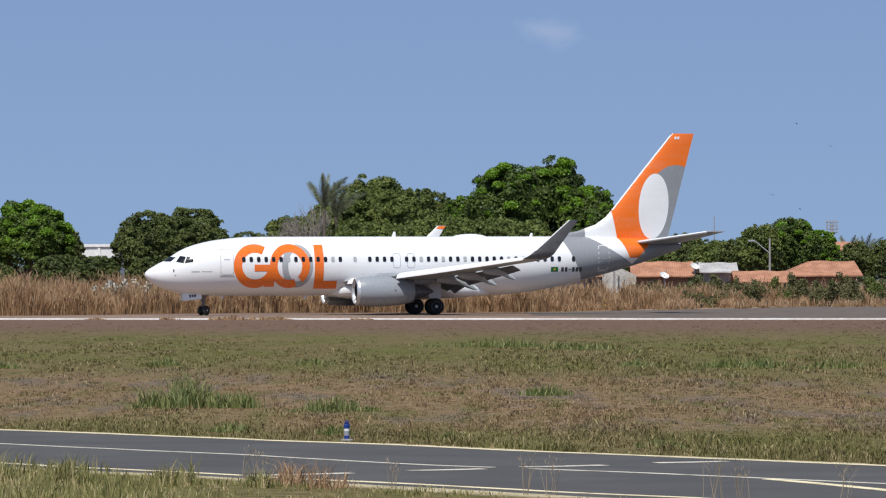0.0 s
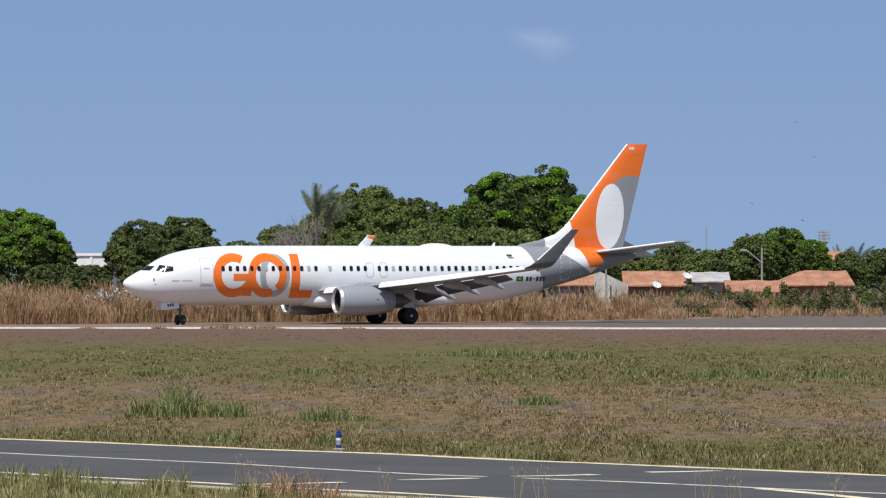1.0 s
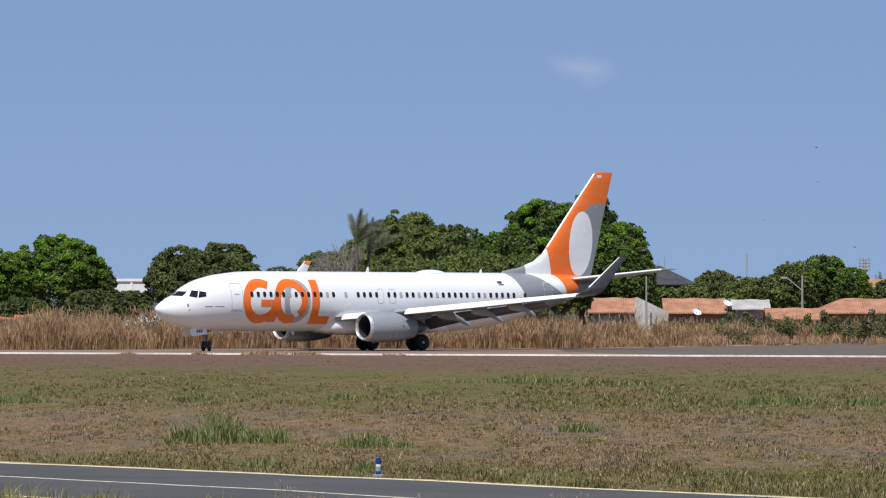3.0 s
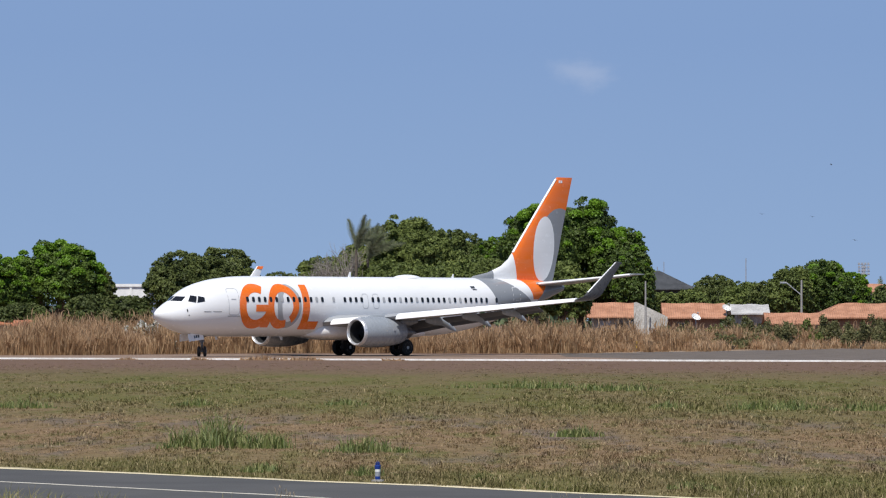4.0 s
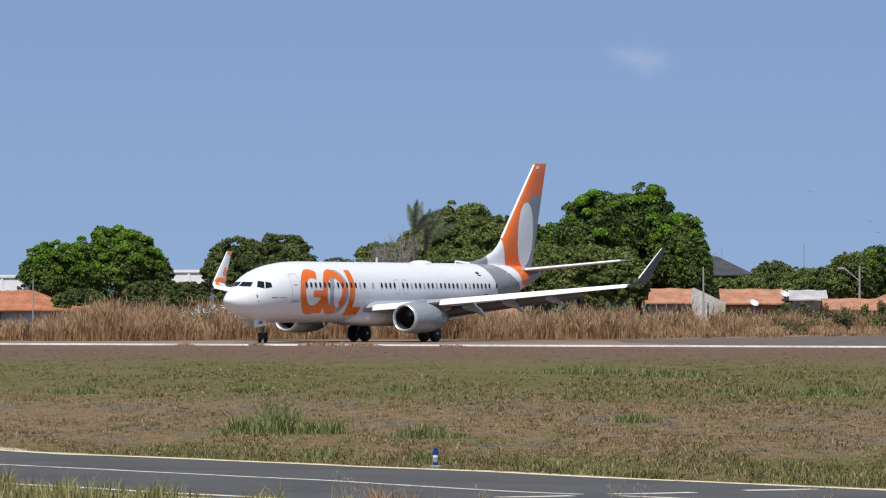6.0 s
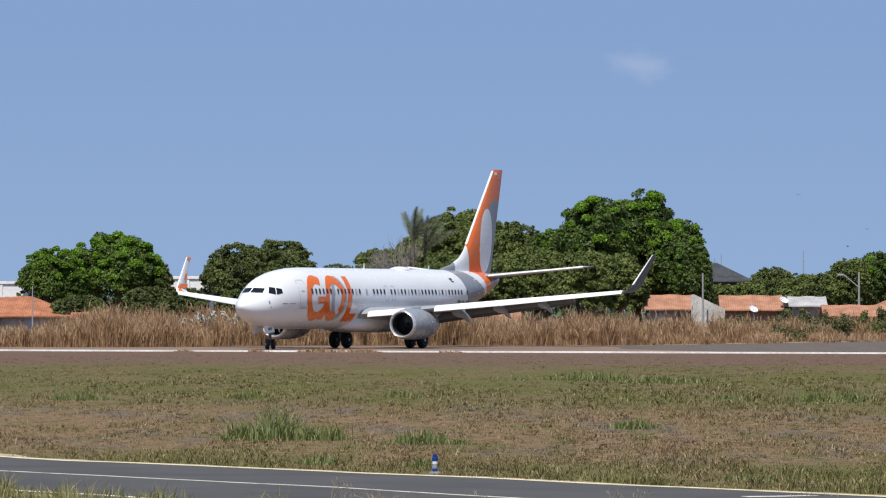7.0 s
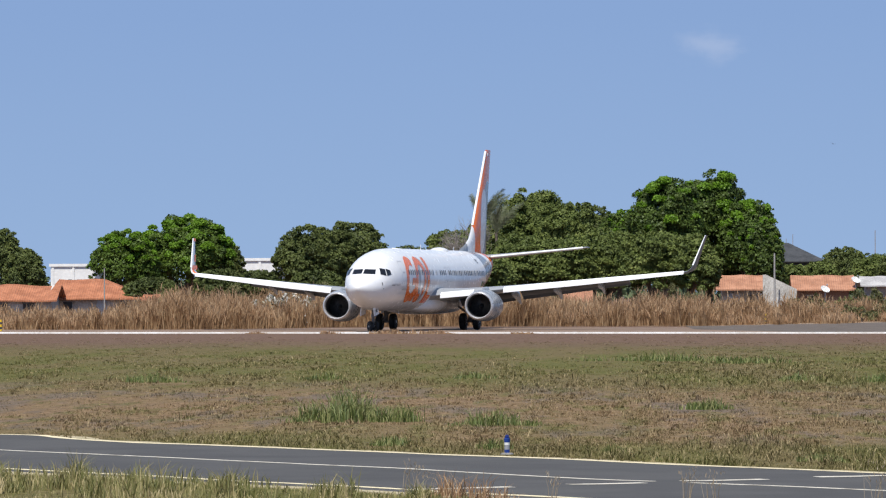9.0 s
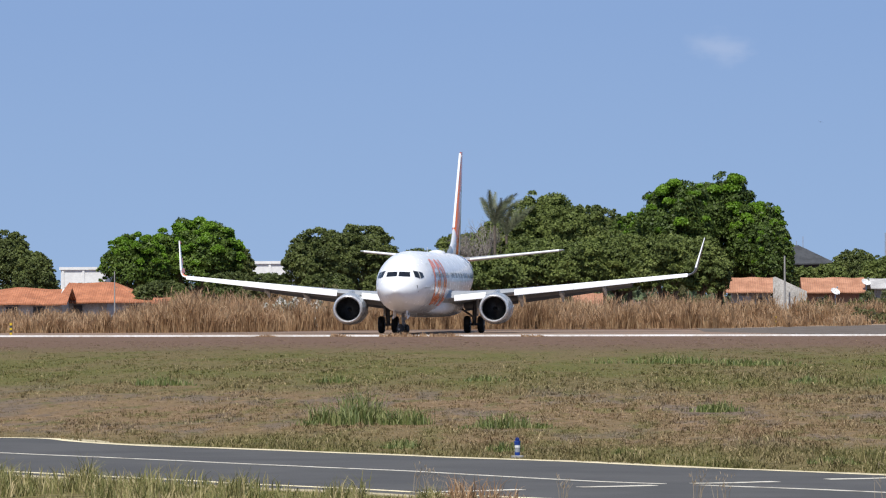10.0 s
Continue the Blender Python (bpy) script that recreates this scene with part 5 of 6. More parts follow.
def make_village():
    make_house(22.5, 31.3, 474, 0.78, 3.44, 6.5, "low house with an orange clay tile roof and a white wall", PLASTER, openings=(("door", 0.9, 2.0, 0.3, 2.35), ("window", 2.6, 3.4, 1.2, 2.2)))
    make_house(37.3, 48.6, 478, 0.67, 3.33, 6.5, "low house with a long sagging clay tile roof", BRICKWALL, sag=0.08, openings=(("window", 1.2, 2.2, 1.1, 2.1),))
    make_house(50.8, 57.2, 486, 1.44, 3.11, 5.5, "small house with a grey fibre cement roof", PLASTER, PALEROOF)
    make_house(57.5, 67.2, 480, -0.55, 1.44, 6, "low house with a sagging clay tile roof", BRICKWALL, sag=0.08)
    make_house(66.8, 81.6, 484, 0.67, 3.33, 8, "house with a broad weathered clay tile roof", BRICKWALL, hip=(2.6, 0.2), sag=0.08)
    make_house(73.9, 81.6, 640, 5.66, 7.10, 6, "distant house with a clay tile roof", PLASTER)
    make_house(-109.6, -91.2, 453, -0.6, 3.05, 9, "low house with a broad hipped clay tile roof and grey walls", PLASTER, REDTILES, hip=(0.6, 3.6), openings=(("window", 1.4, 2.2, 1.0, 1.8), ("door", 4.4, 5.3, 0.1, 1.95), ("window", 6.4, 7.2, 1.0, 1.8)))
    make_house(-127.0, -108.3, 446, -0.85, 2.1, 8, "long low house with a sagging clay tile roof and stained walls", PLASTER, REDTILES, sag=0.22, openings=(("window", 3.2, 4.2, 0.9, 1.7), ("window", 5.6, 6.6, 0.9, 1.7)))
    make_house(-90.3, -86.3, 442, -0.89, 0.00, 3.5, "small lean-to with a clay tile roof", BRICKWALL, REDTILES)
    make_house(-7.5, -2.9, 446, -1.55, 0.44, 4.5, "small outbuilding with a clay tile roof in the grass", BRICKWALL, sag=0.05)
    # a plastered gable wall between two roofs
    d = 470
    x0, x1 = 31.1 * d / 1000, 37.7 * d / 1000
    zt, zl = EYE.z + 3.44 * d / 1000, EYE.z + 0.55 * d / 1000
    bm = bmesh.new()
    pts = [(0, 0, -0.1), (x1 - x0, 0, -0.1), (x1 - x0, 0, zl), (0.25, 0, zt), (0, 0, zt - 0.05)]
    a = [bm.verts.new(p) for p in pts]
    b = [bm.verts.new((p[0], 0.22, p[2])) for p in pts]
    bm.faces.new(a)
    bm.faces.new(b[::-1])
    for i in range(5):
        j = (i + 1) % 5
        bm.faces.new((a[i], b[i], b[j], a[j]))
    g = part("gable_wall", bm, PLASTER)
    g.matrix_basis = Matrix.Translation((x0, d, 0))
    tagged(g, "stained grey plaster gable wall between two tiled roofs", "wall")
    # dark hall behind, its roof falling to one side
    make_house(33.6, 43.0, 560, 6.2, 9.7, 9, "dark hall with a steep dark sheet roof", DARKROOF, DARKROOF, hip=(0.9, 3.7), sag=0.0, name="hall")
    make_shed(-108.9, -100.1, 650, 5.99, "white flat-roofed building with a row of small windows", 4)
    make_shed(-71.4, -64.1, 650, 6.99, "white flat-roofed building behind the trees")
    make_pole(64.0, 7.76, 500, 0.11, "concrete utility pole with a lamp arm", 1.5)
    make_pole(-98.3, 5.10, 440, 0.055, "thin grey pole beside the tiled house")
    make_pole(33.4, 7.54, 468, 0.09, "thin grey pole beside the gable wall")
    make_pole(53.1, 11.98, 620, 0.07, "thin grey steel radio mast", name="mast", material=STEEL)
    make_pole(37.0, 11.31, 600, 0.05, "thin grey steel radio mast", name="mast", material=STEEL)
    make_pole(35.7, 10.43, 600, 0.05, "thin grey steel radio mast", name="mast", material=STEEL)
    # dishes
    for bb, ee, d in ((43.3, 0.55, 462), (49.3, 2.33, 478)):
        p = spot(bb, ee, d)
        o = empty("satellite_dish", Matrix.Translation((p.x, d, 0)), "white satellite dish on a post by the houses", "satellite dish", "satellite dishes")
        bm = bmesh.new()
        rod(bm, (0, 0.2, -0.1), (0, 0.2, p.z), 0.05)
        part("post", bm, STEEL, o)
        bm = bmesh.new()
        m = Matrix.Translation((0, 0, p.z)) @ Matrix.Rotation(radians(-52), 4, "X") @ Matrix.Rotation(radians(20), 4, "Z")
        turned(bm, [(0.22, 0.03), (0.19, 0.18), (0.12, 0.32), (0.0, 0.44), (-0.02, 0.44), (0.09, 0.32), (0.165, 0.18), (0.19, 0.02)], 24, m)
        part("reflector", bm, WHITEWALL, o, smooth=50)
        bm = bmesh.new()
        for q in (-1, 1):
            rod(bm, m @ Vector((0.4 * q, 0.1, -0.2)), m @ Vector((0, -0.45, 0)), 0.015, n=6)
        box(bm, -0.06, -0.52, -0.06, 0.06, -0.42, 0.06, m)
        part("feed", bm, STEEL, o)
    # floodlight mast
    d = 900
    p = spot(76.2, 10.76, d)
    o = empty("floodlight_mast", Matrix.Translation((p.x, d, 0)), "tall steel floodlight mast with a panel of lamps", "light mast")
    bm = bmesh.new()
    rod(bm, (0, 0, -0.1), (0, 0, p.z), 0.4, 0.2, 12)
    part("shaft", bm, STEEL, o, smooth=60)
    for r in range(4):
        bm = bmesh.new()
        box(bm, -1.1, -0.08, p.z - 1.8 + r * 0.58, 1.1, 0.02, p.z - 1.72 + r * 0.58)
        rail = part("rail", bm, STEEL, o)
        for c in range(4):
            bm = bmesh.new()
            box(bm, -1.0 + c * 0.55, -0.3, p.z - 1.72 + r * 0.58, -0.65 + c * 0.55, -0.05, p.z - 1.36 + r * 0.58)
            part("floodlight", bm, STEEL, rail)
    # striped marker posts at the edge of the dry grass
    for bb, d in ((31.6, 392), (-118.8, 340)):
        x = bb * d / 1000
        o = empty("marker_post", Matrix.Translation((x, d, 0)), "short black and yellow striped marker post", "post", "striped marker posts")
        for k in range(5):
            bm = bmesh.new()
            rod(bm, (0, 0, k * 0.16 - (0.05 if k == 0 else 0)), (0, 0, k * 0.16 + 0.16), 0.09, n=10)
            part("band", bm, MAT["mark"] if k % 2 else MAT["yellow"], o)


make_village()


# ---- grass ----
def blade_material(name, wet=1.0):
    m, nt, bs = wires(name)
    co = coords(nt)
    rnd = nt.nodes.new("ShaderNodeNewGeometry").outputs["Random Per Island"]
    base = ground_colour(nt, co)
    clump = noise_node(nt, 4.0, 2, co)
    pick = math_node(nt, "MULTIPLY_ADD", rnd, 0.6, math_node(nt, "MULTIPLY_ADD", clump, 1.6, -0.6))
    col = mix_node(nt, range_node(nt, pick, 0.05, 0.5, 0.38, 0.0), base, (0.090, 0.100, 0.030))
    col = mix_node(nt, range_node(nt, pick, 0.55, 1.0, 0.0, 0.75), col, (0.42, 0.335, 0.19))
    nt.links.new(col, bs.inputs["Base Color"])
    bs.inputs["Roughness"].default_value = 0.8
    bs.inputs["Specular IOR Level"].default_value = 0.2
    return m


FIELD = blade_material("field_blades")
TALL = hue_surface("tall_green_blades", [(0.060, 0.076, 0.020), (0.125, 0.135, 0.038), (0.24, 0.22, 0.080), (0.41, 0.335, 0.17), (0.56, 0.45, 0.26)], 0.6, trans=0.2, patch=0.9)
TUFT = hue_surface("tuft_blades", [(0.052, 0.080, 0.020), (0.100, 0.136, 0.034), (0.165, 0.19, 0.055), (0.31, 0.30, 0.13)], 0.55, trans=0.2)
STRAW = hue_surface("tall_dry_grass", [(0.15, 0.085, 0.045), (0.27, 0.160, 0.083), (0.41, 0.265, 0.146), (0.53, 0.375, 0.22), (0.62, 0.475, 0.30)], 0.8, 0.3, trans=0.35, patch=1.1)
PLUME = hue_surface("seed_plumes", [(0.30, 0.170, 0.092), (0.42, 0.27, 0.155), (0.54, 0.38, 0.235), (0.65, 0.505, 0.34)], 0.85, 0.3, trans=0.4, patch=1.1)
RUST = hue_surface("rusty_seed_heads", [(0.24, 0.14, 0.08), (0.36, 0.22, 0.12), (0.46, 0.33, 0.20)], 0.8, trans=0.2)
PALESEED = hue_surface("pale_seed_stalks", [(0.20, 0.15, 0.10), (0.28, 0.22, 0.15), (0.36, 0.30, 0.22)], 0.8, trans=0.2)


def blades(name, pos, height, width, lean, material, rng, label, parent=None, category="grass"):
    """Bent tapering blades, each of a quad and a tip."""
    n = len(pos)
    th = rng.uniform(0, math.tau, n)
    out = np.stack([np.cos(th), np.sin(th), np.zeros(n)], 1)
    ac = rng.normal(scale=0.35, size=n)
    across = np.stack([np.cos(ac), np.sin(ac), np.zeros(n)], 1)
    h = np.asarray(height)[:, None]
    w = np.asarray(width)[:, None]
    l = np.asarray(lean)[:, None]
    up = np.array([0, 0, 1.0])
    mid = pos + up * h * 0.55 + out * l * h * 0.22
    tip = pos + up * h * (1 - 0.25 * l) + out * l * h * 0.75
    verts = np.stack([pos - across * w / 2, pos + across * w / 2, mid + across * w * 0.42, mid - across * w * 0.42, tip], 1).reshape(-1, 3)
    k = np.arange(n)[:, None] * 5
    faces = np.concatenate([k + np.array([[0, 1, 2]]), k + np.array([[0, 2, 3]]), k + np.array([[3, 2, 4]])], 1).reshape(-1, 3)
    ob = raw(name, verts, faces, material, parent)
    return tagged(ob, label, category, kind="stuff") if parent is None else ob


def smooth_noise(rng, x, y, scale):
    """Cheap value noise for many points."""
    tab = rng.random((64, 64))
    u, v = x / scale, y / scale
    i, j = np.floor(u).astype(int), np.floor(v).astype(int)
    f, g = u - i, v - j
    f, g = f * f * (3 - 2 * f), g * g * (3 - 2 * g)
    q = lambda a, b: tab[(i + a) % 64, (j + b) % 64]
    return (q(0, 0) * (1 - f) + q(1, 0) * f) * (1 - g) + (q(0, 1) * (1 - f) + q(1, 1) * f) * g


def grow_field():
    rng = np.random.default_rng(5)
    # blades stand in small clumps
    cl, per = 30000, 12
    d = 1 / rng.uniform(1 / 290, 1 / 62, cl)
    x = rng.uniform(-0.137, 0.107, cl) * d
    girth = rng.uniform(0.02, 0.10, cl) * np.clip(d / 90, 0.8, 2.0)
    stature = rng.lognormal(0.0, 0.45, cl)
    x = np.repeat(x, per) + rng.normal(size=cl * per) * np.repeat(girth, per)
    d = np.repeat(d, per) + rng.normal(size=cl * per) * np.repeat(girth, per) * 2
    stature = np.repeat(stature, per)
    cross = 0.8 * x + 0.6 * d
    keep = cross > 45.0
    x, d, stature = x[keep], d[keep], stature[keep]
    p = smooth_noise(rng, x, d / 6, 0.35) * 0.4 + smooth_noise(rng, x, d / 9, 1.3) * 0.35 + smooth_noise(rng, x, d / 14, 5.0) * 0.25
    keep = rng.random(len(x)) < np.clip((p - 0.22) * 3.2, 0.4, 1)
    x, d, p, stature = x[keep], d[keep], p[keep], stature[keep]
    y2 = d + 0.55 * x
    tall = np.clip((y2 - 115) / 25, 0, 1) * np.clip((215 - y2) / 40, 0, 1)
    fringe = np.clip((88 - y2) / 8, 0, 1)
    h = (0.015 + 0.085 * np.clip(p - 0.25, 0, 1)) * (1 + 0.9 * tall + 0.7 * fringe) * stature * rng.uniform(0.4, 1.5, len(x)) * np.clip(1.2 - d / 330, 0.3, 1)
    w = 0.0085 * (d / 80) * rng.uniform(0.6, 1.7, len(x))
    blades("grass", np.stack([x, d, np.zeros(len(x))], 1), h, w, rng.uniform(0.3, 1.6, len(x)), FIELD, rng, "short dry mown grass mixed with green weeds")
    # camera side of the taxiway: longer, greener
    n = 60000
    s, m = rng.uniform(-92, -30, n), 35.6 - 9.0 * rng.random(n) ** 1.2
    x, y = 0.6 * s + 0.8 * m, -0.8 * s + 0.6 * m
    p = smooth_noise(rng, x, y, 0.55) * 0.6 + smooth_noise(rng, x, y, 2.2) * 0.4
    keep = rng.random(n) < np.clip((p - 0.22) * 2.0, 0.12, 1)
    x, y, p, m = x[keep], y[keep], p[keep], m[keep]
    green = np.clip((-1.0 - x) / 3.0, 0.25, 1)
    h = (0.035 + 0.45 * np.clip(p - 0.42, 0, 1) * green * 1.4) * rng.uniform(0.5, 1.35, len(x))
    blades("long_grass", np.stack([x, y, np.zeros(len(x))], 1), h, 0.010 * rng.uniform(0.6, 1.5, len(x)), rng.uniform(0.15, 0.9, len(x)), TALL, rng, "long green and straw-coloured grass beside the taxiway")
    # dry belt behind the runway
    cl, per = 2500, 56
    u = rng.uniform(-0.15, 0.125, cl)
    base = 362 / (1 + 0.38 * u) + 12 * np.clip((u + 0.06) / 0.03, 0, 1) + 80 * np.clip((u - 0.02) / 0.05, 0, 1) + 42 * rng.random(cl) ** 1.3
    base -= 24 * np.clip((-0.055 - u) / 0.03, 0, 1)
    low = (u > 0.02) & (rng.random(cl) < 0.35)
    base = np.where(low, base - 26 * rng.random(cl) * np.clip((u - 0.02) / 0.03, 0, 1), base)
    cx, cy = u * base, base
    lush = smooth_noise(rng, cx, cy * 0.2, 1.3) * 0.7 + smooth_noise(rng, cx, cy * 0.1, 6.0) * 0.3
    top = np.clip(np.where(u < 0.035, 2.6, 2.6 - 11 * (u - 0.035)) * np.clip(1 - (-0.088 - u) * 40, 0.6, 1) * (0.22 + 1.3 * lush), 0.35, 3.2)
    size = rng.uniform(0.5, 1.12, cl) * np.where(low, 0.3, 1.0)
    n = cl * per
    th = rng.uniform(0, math.tau, n)
    spread = np.abs(rng.normal(size=n)) * np.repeat(rng.uniform(0.12, 0.5, cl), per)
    x = np.repeat(cx, per) + np.cos(th) * spread
    y = np.repeat(cy, per) + np.sin(th) * spread
    h = np.repeat(top * size, per) * rng.uniform(0.45, 1.08, n)
    blades("dry_grass", np.stack([x, y, np.zeros(n)], 1), h, rng.uniform(0.02, 0.055, n), rng.uniform(0.2, 0.75, n), STRAW, rng, "belt of tall straw-coloured dry grass behind the runway")
    # its feathery seed plumes
    pick = rng.random(n) < 0.5
    px, py, ph = x[pick], y[pick], h[pick]
    m = len(px)
    pos = np.stack([px + rng.normal(scale=0.10, size=m) * ph, py + rng.normal(scale=0.1, size=m), ph * rng.uniform(0.45, 0.85, m)], 1)
    blades("grass_plume", pos, rng.uniform(0.35, 0.75, m), rng.uniform(0.03, 0.065, m), rng.uniform(0.3, 0.9, m), PLUME, rng, "feathery pale seed plumes of the tall dry grass")


def make_tuft(x, y, wide, tall, seed, material, label, count=700, name="grass_tuft"):
    rng = np.random.default_rng(seed)
    t = empty(name, Matrix.Translation((x, y, 0)), label, "grass tuft", "grass tufts in the field")
    # a few crowns of blades of unequal height
    k = 22
    cx, cy = rng.normal(scale=wide * 0.27, size=k), rng.normal(scale=wide * 0.25, size=k)
    ch = rng.uniform(0.35, 1.15, k) * np.exp(-(cx / wide * 1.5) ** 2)
    who = rng.integers(0, k, count)
    gx = cx[who] + rng.normal(scale=wide * 0.07, size=count)
    gy = cy[who] + rng.normal(scale=wide * 0.07, size=count)
    h = tall * ch[who] * rng.uniform(0.4, 1.1, count)
    blades("blade_mass", np.stack([gx, gy, np.zeros(count)], 1), h, 0.012 * (y / 90) * rng.uniform(0.7, 1.5, count), rng.uniform(0.15, 1.25, count), material, rng, "", t)["kind"] = "stuff"


def grow_tufts():
    green = "tall tuft of green grass blades in the field"
    for x, y, w, t, s, n in ((-4.85, 98.5, 1.9, 0.72, 1, 1100), (8.25, 140.5, 2.6, 0.6, 2, 1100), (5.5, 142, 1.2, 0.45, 3, 400), (-2.1, 95.2, 1.3, 0.34, 4, 400), (1.9, 185, 4.5, 0.62, 5, 900),
                             (5.0, 178, 3.0, 0.5, 6, 500), (-1.7, 81, 0.6, 0.2, 7, 260), (3.2, 74.6, 0.7, 0.16, 8, 220), (-3.4, 83, 0.7, 0.2, 9, 240), (10.6, 139, 1.6, 0.5, 10, 500),
                             (0.1, 79, 0.5, 0.14, 11, 180), (-12.8, 143, 1.5, 0.5, 12, 500), (-8.0, 146, 1.2, 0.4, 13, 300), (-4.0, 148, 1.4, 0.4, 14, 300), (2.2, 108, 1.0, 0.28, 15, 300)):
        make_tuft(x, y, w, t * (1.15 if y < 120 else 0.75), 200 + s, TUFT, green, int(n * (1.3 if y < 120 else 0.6)))
    for k, (x, y, w, t) in enumerate(((-5.6, 62.6, 0.7, 0.52), (-4.55, 61.8, 0.55, 0.50), (-3.2, 61.4, 0.6, 0.44), (-6.8, 65.0, 0.8, 0.55), (-8.3, 67.5, 0.8, 0.5), (-2.2, 60.8, 0.35, 0.3), (-6.0, 60.5, 0.9, 0.5), (-7.6, 63.6, 0.7, 0.5))):
        make_tuft(x, y, w, t, 260 + k, TALL, "tall green tuft beside the taxiway", 260)
    for k, (x, y, w, t) in enumerate(((-1.75, 61.2, 0.5, 0.45), (-1.35, 60.4, 0.5, 0.4), (-1.95, 62.0, 0.35, 0.35))):
        make_tuft(x, y, w, t, 280 + k, RUST, "rust-coloured dry seeding grass beside the taxiway", 130)
    for k, (x, y, w, t) in enumerate(((-14.0, 312.4, 1.6, 0.3), (-12.8, 311.5, 1.8, 0.42), (-11.4, 311.0, 1.8, 0.36), (-10.2, 310.4, 1.6, 0.3), (-21.5, 315.6, 1.2, 0.24), (-5.0, 308.0, 1.5, 0.22), (-17.0, 313.6, 1.3, 0.26))):
        make_tuft(x, y, w, t, 330 + k, RUST, "rust-coloured dry weeds at the edge of the runway", 160)
    # lone pale seed stalks
    for k, (x, y, t) in enumerate(((0.95, 58.2, 0.62), (1.25, 58.0, 0.5), (3.0, 56.6, 0.7), (3.3, 56.5, 0.55), (-0.6, 60.2, 0.4), (-2.4, 62.2, 0.5), (-2.2, 62.0, 0.42), (4.4, 56.0, 0.5))):
        rng = np.random.default_rng(300 + k)
        o = empty("seed_stalk", Matrix.Translation((x, y, 0)), "pale dry seed stalk beside the taxiway", "grass", "seed stalks")
        n = 7
        pos = np.stack([rng.normal(scale=0.05, size=n), rng.normal(scale=0.05, size=n), np.zeros(n)], 1)
        blades("stem", pos, t * rng.uniform(0.7, 1.15, n), np.full(n, 0.006), rng.uniform(0.2, 0.7, n), PALESEED, rng, "", o)["kind"] = "stuff"
        m = 22
        f = rng.uniform(0.55, 1.0, m)
        lean = rng.uniform(-0.3, 0.3, m)
        pos = np.stack([lean * f * t * 0.8, rng.normal(scale=0.04, size=m), f * t * 0.9], 1)
        blades("seed_head", pos, np.full(m, 0.045), np.full(m, 0.008), rng.uniform(0.3, 1.0, m), PALESEED, rng, "", o)["kind"] = "stuff"


grow_field()
grow_tufts()

# ---- taxiway edge marker ----
BLUE = surface("marker_blue", (0.012, 0.055, 0.30), (0.008, 0.035, 0.2), 8, 0.4)
BLUEGLASS = surface("lamp_blue_glass", (0.01, 0.02, 0.14), (0.008, 0.015, 0.1), 8, 0.12)


def make_marker():
    o = empty("edge_marker", Matrix.Translation((-1.5, 78.26, 0.0)), "small blue and white taxiway edge light", "edge light")
    for nm, rows, mt in (("base_plate", [(0.0, 0.10), (0.025, 0.10), (0.03, 0.06)], CONCRETE), ("lower_body", [(0.03, 0.036), (0.06, 0.042), (0.08, 0.042)], BLUE), ("pale_stem", [(0.08, 0.04), (0.15, 0.04)], STEEL),
                         ("white_band", [(0.15, 0.042), (0.19, 0.042)], WHITEWALL), ("upper_body", [(0.19, 0.044), (0.25, 0.05), (0.255, 0.038)], BLUE),
                         ("lamp_dome", [(0.255, 0.034), (0.28, 0.034), (0.30, 0.025), (0.31, 0.005)], BLUEGLASS)):
        bm = bmesh.new()
        turned(bm, rows, 20, Matrix.Rotation(radians(90), 4, "X"))
        part(nm, bm, mt, o, smooth=40)


make_marker()


# ---- birds ----
PLUMAGE = surface("dark_plumage", (0.03, 0.028, 0.027), (0.015, 0.015, 0.015), 8, 0.8)


def make_bird():
    o = empty("bird", Matrix(), "small dark bird gliding in the clear sky", "bird", "birds over the trees")
    bm = bmesh.new()
    loft(bm, [[(x, r * math.cos(k * math.tau / 8), r * math.sin(k * math.tau / 8)) for k in range(8)] for x, r in ((0.10, 0.006), (0.085, 0.02), (0.05, 0.028), (0.0, 0.034), (-0.06, 0.022), (-0.1, 0.008))])
    part("body", bm, PLUMAGE, o, smooth=60)
    for s in (1, -1):
        bm = bmesh.new()
        loft(bm, [[(x0, s * y, z + 0.006), (x1, s * y, z), (x0, s * y, z - 0.006)] for x0, x1, y, z in ((0.05, -0.05, 0.02, 0.01), (0.06, -0.04, 0.12, 0.05), (0.01, -0.04, 0.22, 0.055), (-0.05, -0.06, 0.3, 0.04))])
        part("wing", bm, PLUMAGE, o)
    bm = bmesh.new()
    loft(bm, [[(-0.09, -0.012, 0), (-0.09, 0.012, 0), (-0.09, 0, 0.008)], [(-0.17, -0.035, 0), (-0.17, 0.035, 0), (-0.17, 0, 0.006)]])
    part("tail", bm, PLUMAGE, o)
    o.scale = (0.6, 0.6, 0.6)
    return o


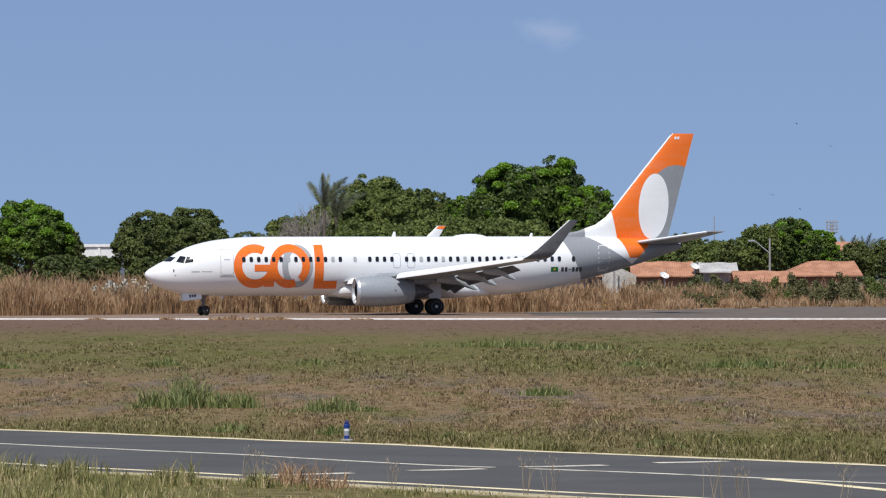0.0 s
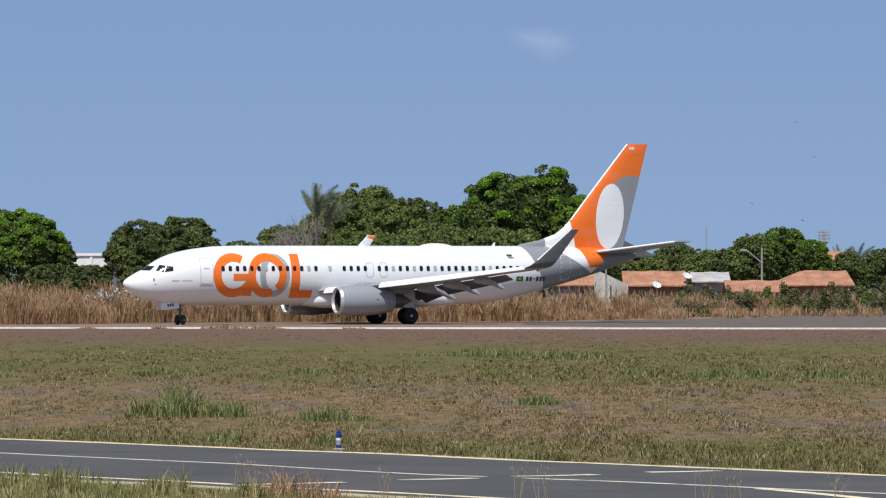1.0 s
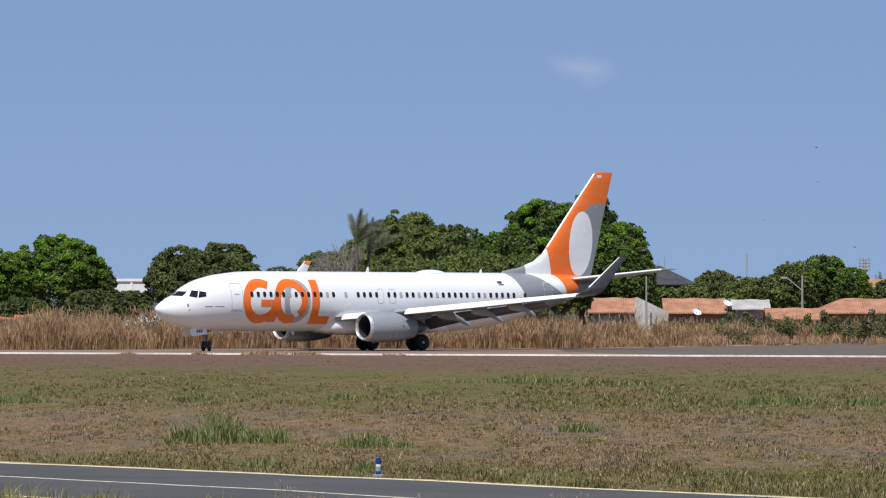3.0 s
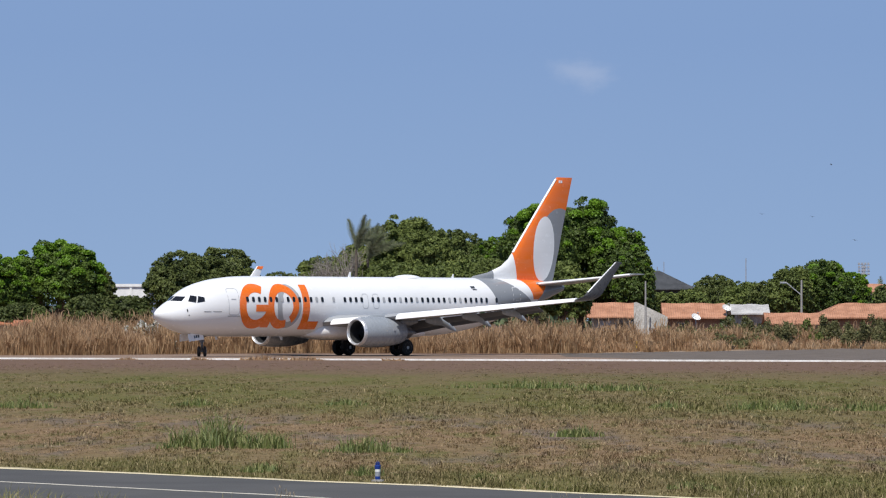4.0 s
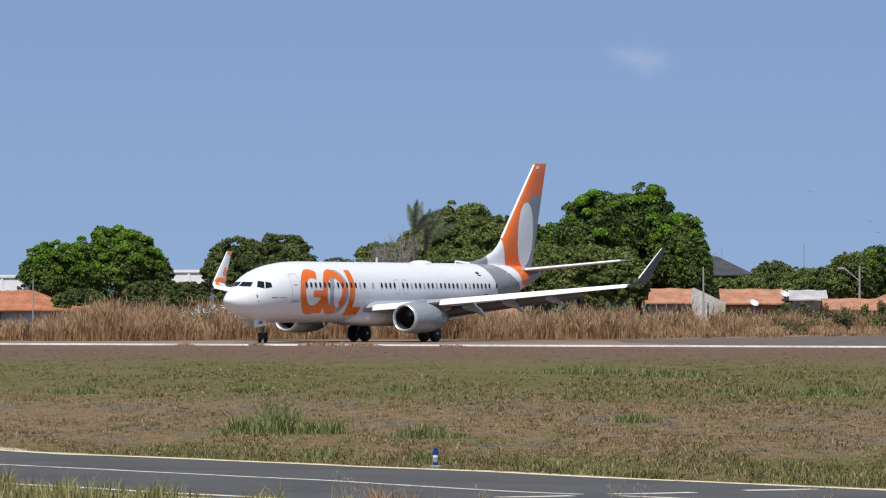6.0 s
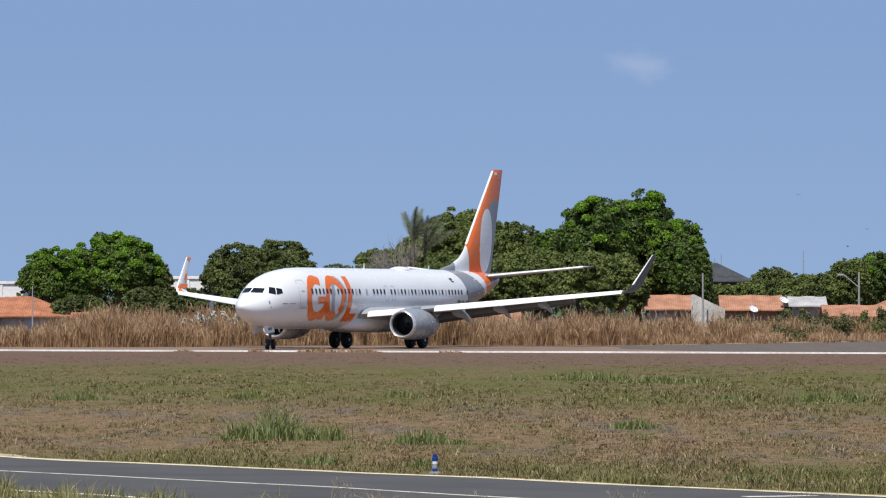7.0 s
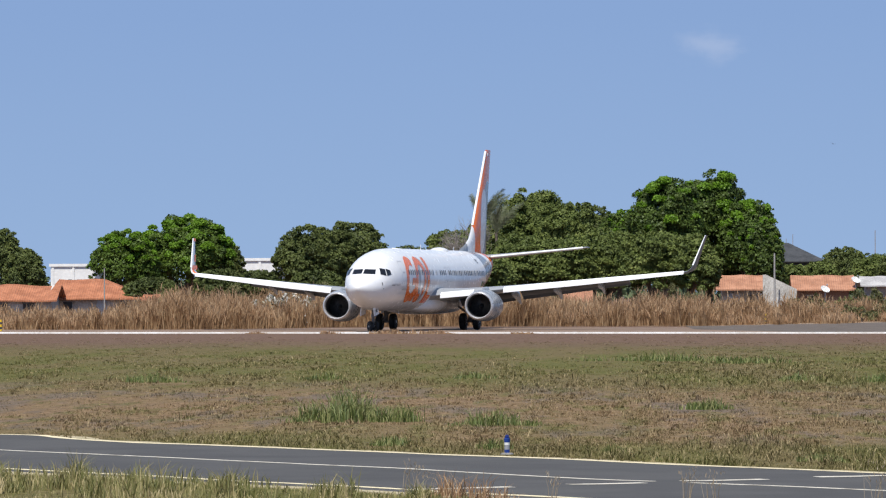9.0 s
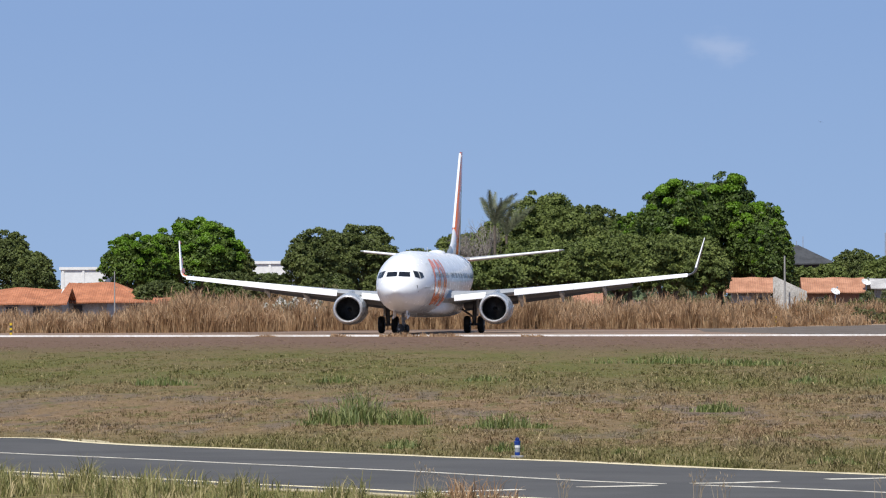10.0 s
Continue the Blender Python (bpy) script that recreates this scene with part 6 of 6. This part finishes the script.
BIRDS = [make_bird() for _ in range(4)]
FLIGHTS = (
    ((0, 69.4, 30.17), (1, 70.8, 32.39), (2.5, 66.3, 33.39), (4.5, 71.8, 29.84), (7, 80.5, 32.06), (10, 92.7, 33.72)),
    ((0, 76.1, 25.73), (1, 74.3, 25.51), (2.5, 68.0, 27.29), (4.5, 66.1, 18.19), (7.5, 65.2, 16.20), (10, 60.6, 21.52)),
    ((0, 64.6, 16.20), (1, 62.1, 16.42), (2.5, 57.2, 17.64), (4.5, 56.1, 21.52), (7.5, 50.6, 23.74), (10, 40.6, 33.72)),
    ((0, 70.0, 13.42), (2.5, 74.1, 12.76), (4.5, 74.5, 16.08), (7.5, 60.8, 12.53), (10, 68.3, 17.08)),
)


# ---- what moves ----
# seconds, x, y of the point between the main wheels, heading
TAXI = [(0.0, -1.37, 351.6, 194.07), (1.0, -3.04, 351.3, 202.7), (2.5, -5.10, 350.3, 214.17), (4.5, -7.69, 348.4, 227.57), (5.5, -8.89, 347.3, 234.32),
        (7.5, -10.89, 344.7, 248.24), (9.0, -11.81, 341.7, 258.77), (10.0, -12.20, 339.4, 265.4)]


def motions():
    for bird, flight in zip(BIRDS, FLIGHTS):
        rows = []
        for i, (t, b, e) in enumerate(flight):
            p, q = (flight[i], flight[i + 1]) if i + 1 < len(flight) else (flight[i - 1], flight[i])
            rows.append((t, pose(*spot(b, e, 300), 12, 0, 20 if q[1] > p[1] else 70)))
        walk(bird, rows)
    walk(airliner, [(t, pose(x, y, 0.02, 0, 0, h)) for t, x, y, h in TAXI])
    # palm fronds stir in the wind
    for frond, phase in SWAY:
        at = frond.matrix_basis.translation.copy()
        walk(frond, [(t, pose(at.x, at.y, at.z, 3 * math.sin(1.1 * t + phase), 9 * math.sin(0.62 * t - 1.3) + 4 * math.sin(1.7 * t + phase), 0)) for t in range(11)])
    turn = lambda t: 45.0 if t < 8 else 45.0 - 4.0 * (t - 8)
    for nose in STEER:
        walk(nose, [(t, pose(NOSE - 4.1, 0, 0, 0, 0, turn(t))) for t in (0, 4, 8, 10)])
    for w, r, y, steered in SPIN:
        rows = []
        speed = 2.35 if steered else 1.75 - 0.122 * y
        base = w.matrix_basis.translation.copy()
        step = 0.2 if steered else 0.4
        for i in range(int(round(10 / step)) + 1):
            t = i * step
            spin = pose(0, 0, 0, 0, math.degrees(speed * t / r), 0)
            if steered:
                rows.append((t, pose(NOSE - 4.1, 0, r, 0, 0, turn(t)) @ Matrix.Translation((0, y, 0)) @ spin))
            else:
                rows.append((t, Matrix.Translation(base) @ spin))
        walk(w, rows)


motions()
